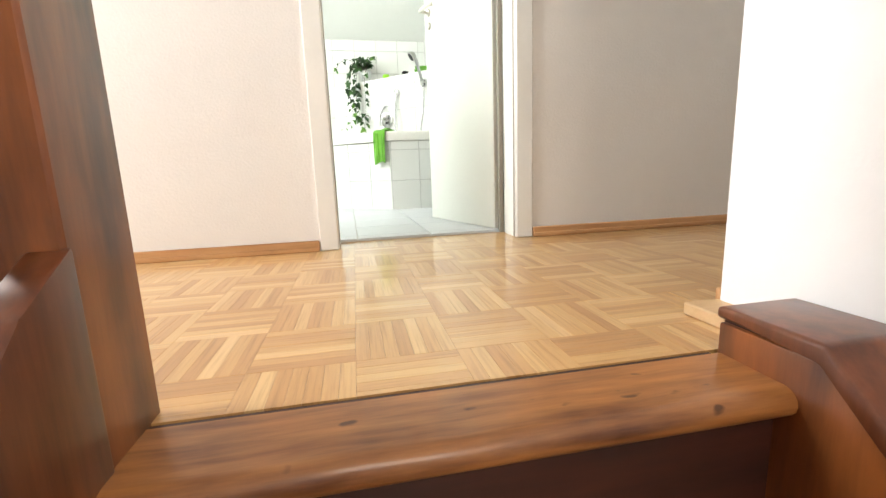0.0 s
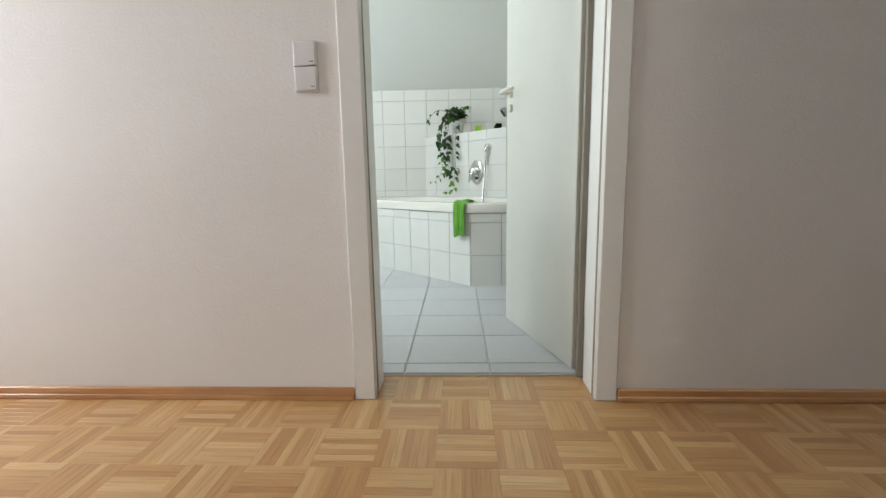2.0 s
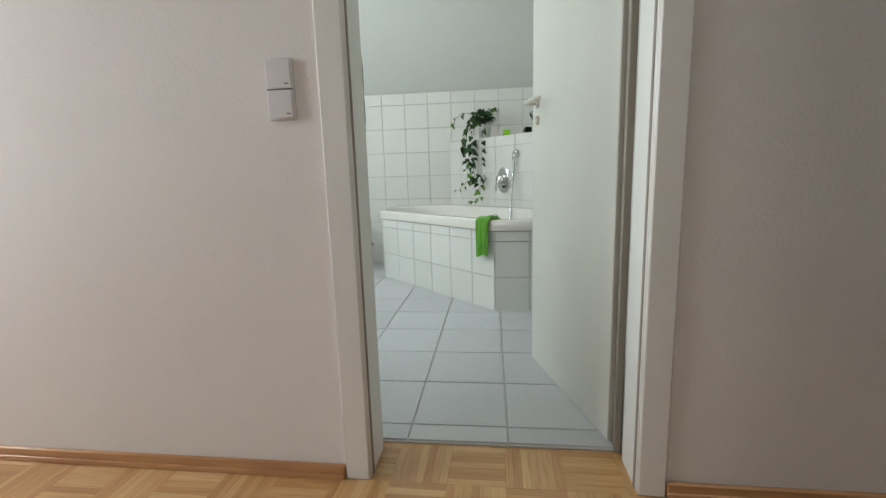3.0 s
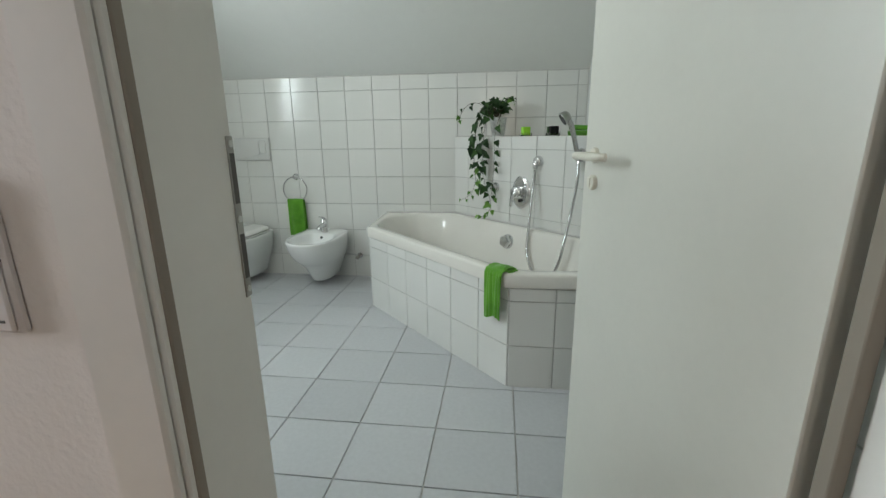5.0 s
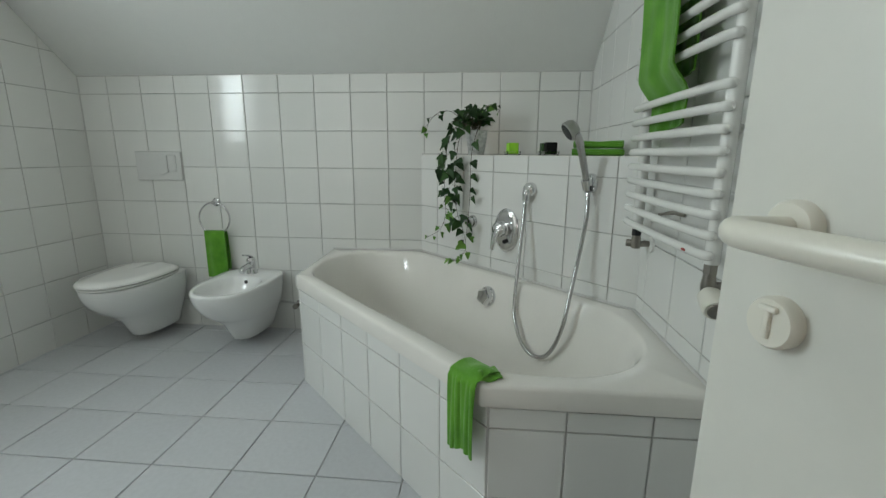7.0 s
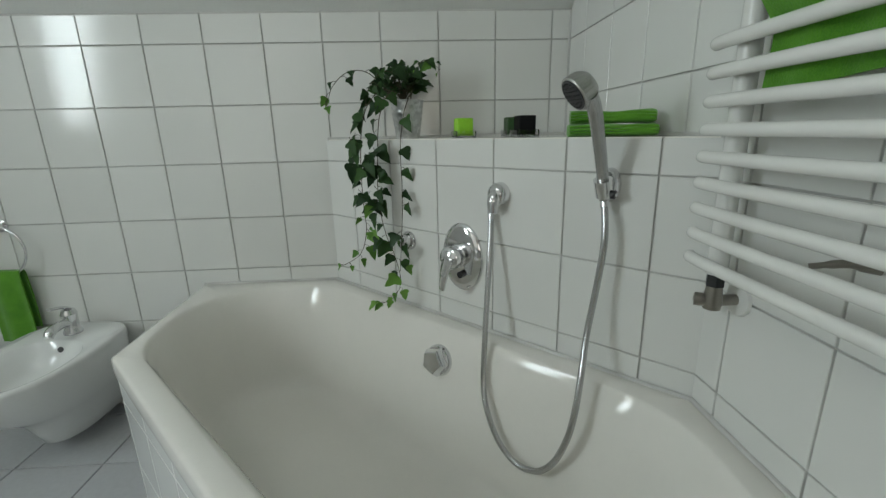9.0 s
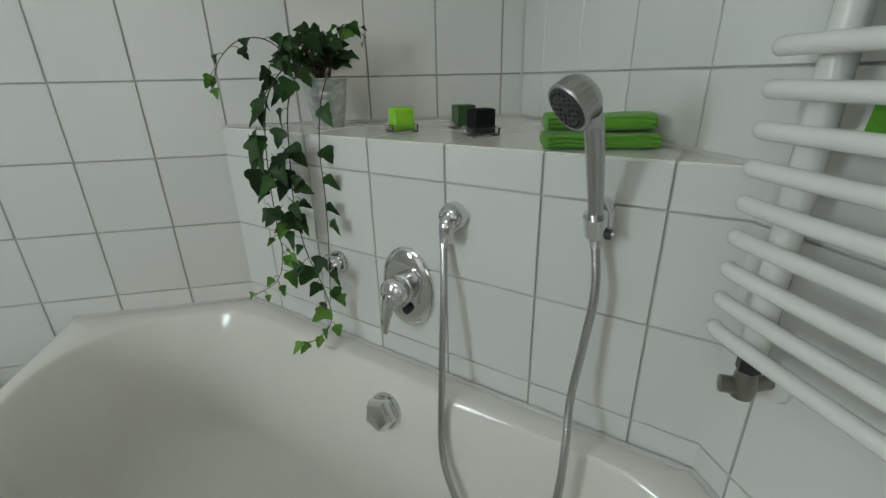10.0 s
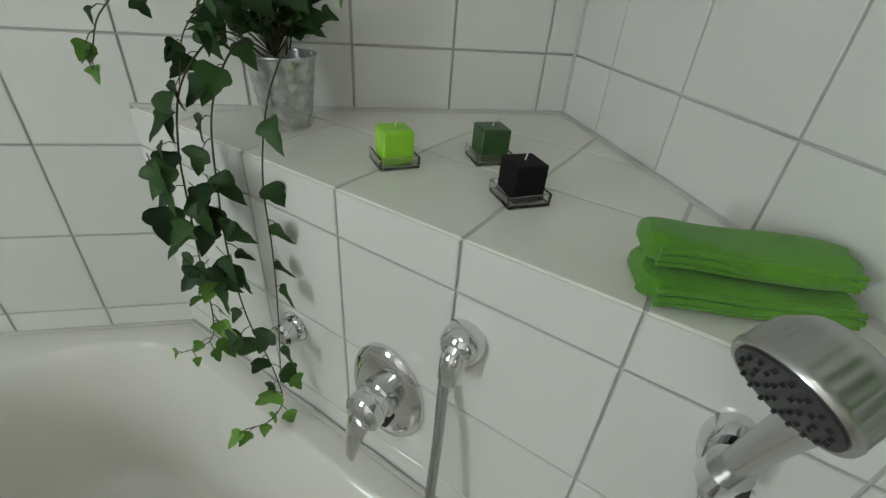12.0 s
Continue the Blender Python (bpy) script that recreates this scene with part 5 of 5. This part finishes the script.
def valve_set(y, thermo):
    t = thing("radiator_valve", (0.885, y - 0.004, 0.785), 0, "thermostatic radiator valve with a cream head" if thermo else "tarnished radiator valve with a white wall rosette", "valve")
    part("nut", lathe([(0, 0.028), (0.015, 0.028), (0.015, 0.052), (0, 0.052)], 6, None, ((0, 0, 0), (0, 0, 1))), M_BLACKPLASTIC if not thermo else M_BRASS, t)
    part("body", lathe([(0, -0.014), (0.014, -0.014), (0.016, 0.0), (0.012, 0.030), (0, 0.030)], 16, None, ((0, 0, 0), (0, 0, 1))), M_BRASS, t)
    part("tail", tube([Vector((0, 0, 0)), Vector((XR - 0.885 - 0.004, 0, 0))], 0.010, 14), M_BRASS, t)
    part("rosette", lathe([(0, 0), (0.030, 0), (0.028, 0.006), (0.010, 0.008), (0, 0.008)], 28, None, ((XR - 0.885 - 0.006, 0, 0), (-1, 0, 0))), M_ENAMEL, t, "white wall rosette")
    if thermo:
        hd = part("thermostat_head", lathe([(0, 0.012), (0.018, 0.012), (0.025, 0.024), (0.025, 0.070), (0.021, 0.078), (0, 0.080)], 24, None, ((0, 0, -0.012), (-0.20, -0.94, -0.26))), M_PLASTIC, t, "cream thermostat head with dark marks")
        part("dial_ring", lathe([(0.012, 0.079), (0.017, 0.079), (0.016, 0.082), (0.012, 0.082)], 24, None, ((0, 0, -0.012), (-0.20, -0.94, -0.26))), M_BRASS, hd, "dark ring on the dial")
    else:
        part("spindle", lathe([(0, 0.0), (0.010, 0.0), (0.012, 0.012), (0.012, 0.028), (0, 0.030)], 12, None, ((0, 0, 0), (-0.8, 0.5, 0))), M_BRASS, t)
    return t


valve_set(RY_FAR, False)
valve_set(RY_NEAR, True)
bath_towel = thing("bath_towel", (0.852, 4.406, 1.737), 0, "large bright green towel hanging on the radiator", "towel")


def big_towel(u, v):
    y = -0.115 + 0.23 * u
    z = 0.02 - 0.615 * v
    x = -0.018 - 0.006 * math.sin(7 * u + 2 * v) - 0.003 * math.sin(19 * u + 1)
    if v > 0.76:
        k = min(1, (v - 0.76) / 0.13)
        x += 0.048 * k * k * (3 - 2 * k)
    return Vector((x, y + 0.012 * math.sin(7 * v) + 0.03 * (1 - u) * max(0.0, v - 0.7), z - 0.02 * u * v))


part("cloth", sheet(big_towel, 14, 40, 0.005), M_TOWEL, bath_towel, "", 80)
part("cloth", sheet(lambda u, v: big_towel(u, v * 0.75) + Vector((0.062, 0.030, -0.03)), 14, 40, 0.005), M_TOWEL, bath_towel, "back layer of the towel", 80)

# dark wedge with a pale block on the gable wall; its lamp form is assumed
lamp = thing("dark_wedge", (XL + 0.005, 4.93, 1.80), 0, "dark aubergine wedge-shaped object on the gable wall", "wall lamp")
sec = [(0.205, -0.058), (0.16, -0.022), (-0.20, 0.045), (-0.20, 0.012)]
part("body", loft([[Vector((0.0, y, z)) for y, z in sec], [Vector((0.10, y * 0.98, z)) for y, z in sec]]), M_DARKFRAME, lamp)
part("shade", box((0.01, -0.19, 0.03), (0.08, 0.08, 0.10), 0.01), M_CERAMIC, lamp, "pale block above the wedge")

# ---- pieces: tiles and parquet strips ----
Z_JOINTS = [ZF - 0.004] + [-0.015 + 0.2 * k for k in range(1, 13)] + [2.49]
TH = 0.005
back_z = [z for z in Z_JOINTS if z < 1.45] + [KNEE - 0.004]
lay_tiles(wall_back, (0, YB - 0.0005, 0), (1, 0, 0), (0, 0, 1), steps_between(XL, XR, -0.132, 0.2), back_z, M_TILE, joint=0.0042)
# side walls end under the slope: z <= KNEE + PITCH * (YB - y)
lay_tiles(wall_right, (XR - 0.0005, 0, 0), (0, -1, 0), (0, 0, 1), [-y for y in reversed(steps_between(3.00, YB - 0.006, 5.001, 0.2))], Z_JOINTS, M_TILE,
          limits=[(-PITCH, 1, KNEE + PITCH * YB - 0.004)])
lay_tiles(wall_left, (XL + 0.0005, 0, 0), (0, 1, 0), (0, 0, 1), steps_between(2.95, YB - 0.006, 5.355, 0.2), Z_JOINTS, M_TILE,
          limits=[(PITCH, 1, KNEE + PITCH * YB - 0.004)], hole=(WIN_Y0 - 0.09, WIN_Y1 + 0.09, WIN_Z0 - 0.09, WIN_Z1 + 0.09))

# ledge: front face along the diagonal and the tiles on top
DG = math.sqrt(0.5)
front_len = (XR - (LEDGE - YB)) / DG
s0 = (0.4367 - (LEDGE - YB)) / DG
lay_tiles(ledge, (LEDGE - YB, YB, 0), (DG, -DG, 0), (0, 0, 1), steps_between(0.0, front_len, s0, 0.2), [0.386, 0.586, 0.786, 0.986, LZ - 0.001], M_TILE)
lay_tiles(ledge, (LEDGE - YB, YB, LZ - 0.005), (DG, -DG, 0), (DG, DG, 0), steps_between(0.0, front_len, s0, 0.2), [-0.004, 0.2, 0.4, 0.64], M_LEDGETILE, joint=0.0048,
          limits=[(-1, 1, -0.004), (1, 1, front_len - 0.004)])

# tub apron
lay_tiles(apron, (APRON_F[0], APRON_F[1], 0), (APRON_U.x, APRON_U.y, 0), (0, 0, 1), steps_between(-APRON_LEN, 0.0, -0.185, 0.2), [ZF - 0.004, 0.2095, 0.4095, 0.466], M_TILE, joint=0.0042)
lay_tiles(apron, (APRON_F[0], APRON_F[1], 0), (1, 0, 0), (0, 0, 1), steps_between(0.0, XR - APRON_F[0], 0.187, 0.2), [ZF - 0.004, 0.2095, 0.4095, 0.466], M_TILE, joint=0.0042)

# bathroom floor
lay_tiles(bath_floor, (0, 0, ZF - 0.006), (1, 0, 0), (0, 1, 0), steps_between(XL, XR, 0.1494, 0.2908), steps_between(2.876, YB, 3.7962, 0.2802), M_FLOORTILE,
          joint=0.005, thick=0.006, chamfer=0.001)

# parquet: squares of seven strips, turned by a quarter from square to square
PX, PY, NS = 0.1625, 0.1745, 7


def strip_faces(length, width):
    l, w, c, h = length / 2 - 0.0001, width / 2 - 0.0001, 0.0004, 0.009
    vs = [(-l, -w, 0), (l, -w, 0), (l, w, 0), (-l, w, 0), (-l, -w, h - c), (l, -w, h - c), (l, w, h - c), (-l, w, h - c),
          (-l + c, -w + c, h), (l - c, -w + c, h), (l - c, w - c, h), (-l + c, w - c, h)]
    fs = [(8, 9, 10, 11)]
    for a, b in ((0, 4), (4, 8)):
        fs += [(a + i, a + (i + 1) % 4, b + (i + 1) % 4, b + i) for i in range(4)]
    return vs, fs


def uv_of(me, offsets):
    lay = me.uv_layers.new(name="UVMap")
    for poly in me.polygons:
        for li in poly.loop_indices:
            x, y = offsets[me.loops[li].vertex_index]
            lay.data[li].uv = (x, y)


strip_meshes = {}
for turned in (0, 1):
    L, W = (PY, PX / NS) if turned else (PX, PY / NS)
    for variant in range(12):
        vs, fs = strip_faces(L, W)
        me = bpy.data.meshes.new("parquet_strip")
        me.from_pydata(vs, [], fs)
        ox, oy = random.uniform(0, 30), random.uniform(0, 30)
        uv_of(me, [(x + ox, y + oy) for x, y, z in vs])
        me.materials.append(M_STRIP)
        strip_meshes[turned, variant] = me

far_v, far_f, far_uv = [], [], []
i0, i1 = math.floor((HX0 - 0.29) / PX), math.ceil((HX1 - 0.29) / PX)
j0, j1 = math.floor((YEDGE - 2.6) / PY) - 1, math.ceil((2.79 - 2.6) / PY) + 1
for i in range(i0, i1):
    for j in range(j0, j1):
        x0, y0 = 0.29 + i * PX, 2.60 + j * PY
        turned = (i + j) % 2
        for k in range(NS):
            if turned:
                cx, cy, L, W, rz = x0 + (k + 0.5) * PX / NS, y0 + PY / 2, PY, PX / NS, 90
            else:
                cx, cy, L, W, rz = x0 + PX / 2, y0 + (k + 0.5) * PY / NS, PX, PY / NS, 0
            ex, ey = (W / 2, L / 2) if turned else (L / 2, W / 2)
            in_door = cx + ex > DX0 + 0.004 and cx - ex < DX1 - 0.004 and (DX0 < cx < DX1 or cy > YH)
            ylim = 2.782 if in_door else YH - 0.002
            lo, hi = max(cy - ey, YEDGE + 0.006), min(cy + ey, ylim)
            xlo, xhi = max(cx - ex, HX0), min(cx + ex, HX1)
            if lo < CY - 0.004 and xhi > CX:
                if hi > CY + 0.01 and xlo > CX - 0.01:
                    lo = CY
                else:
                    xhi = min(xhi, CX - 0.001)
            if cy > YH:
                xlo, xhi = max(xlo, DX0 - 0.010), min(xhi, DX1 + 0.010)
            if hi - lo < 0.006 or xhi - xlo < 0.006:
                continue
            cut = hi - lo < 2 * ey - 1e-4 or xhi - xlo < 2 * ex - 1e-4
            if not cut and -0.2 < cx < 0.95 and cy < 2.5:
                ob = new("parquet_strip", strip_meshes[turned, random.randrange(12)])
                ob.parent = hall_floor
                ob.matrix_local = pose(cx, cy, -0.009 + random.uniform(-0.0002, 0.0002), 0, 0, rz)
            else:
                ll, ww = (hi - lo, xhi - xlo) if turned else (xhi - xlo, hi - lo)
                vs, fs = strip_faces(ll, ww)
                m = pose((xlo + xhi) / 2, (lo + hi) / 2, -0.009, 0, 0, rz)
                base = len(far_v)
                ox, oy = random.uniform(0, 30), random.uniform(0, 30)
                far_v += [tuple(m @ Vector(v)) for v in vs]
                far_f += [tuple(base + q for q in f) for f in fs]
                far_uv += [(x + ox, y + oy) for x, y, z in vs]
me = bpy.data.meshes.new("parquet_field")
me.from_pydata(far_v, [], far_f)
uv_of(me, far_uv)
me.materials.append(M_STRIPS)
field = new("parquet_field", me)
field.parent = hall_floor
tagged(field, "further oak parquet strips", "", "", "stuff")

# ---- both plans laid into the world ----
for ob in list(scene.objects):
    if ob.parent is None and ob.type in {"MESH", "EMPTY"}:
        ob.matrix_world = (HALL if ob.name in HALL_SET else BATH) @ ob.matrix_world
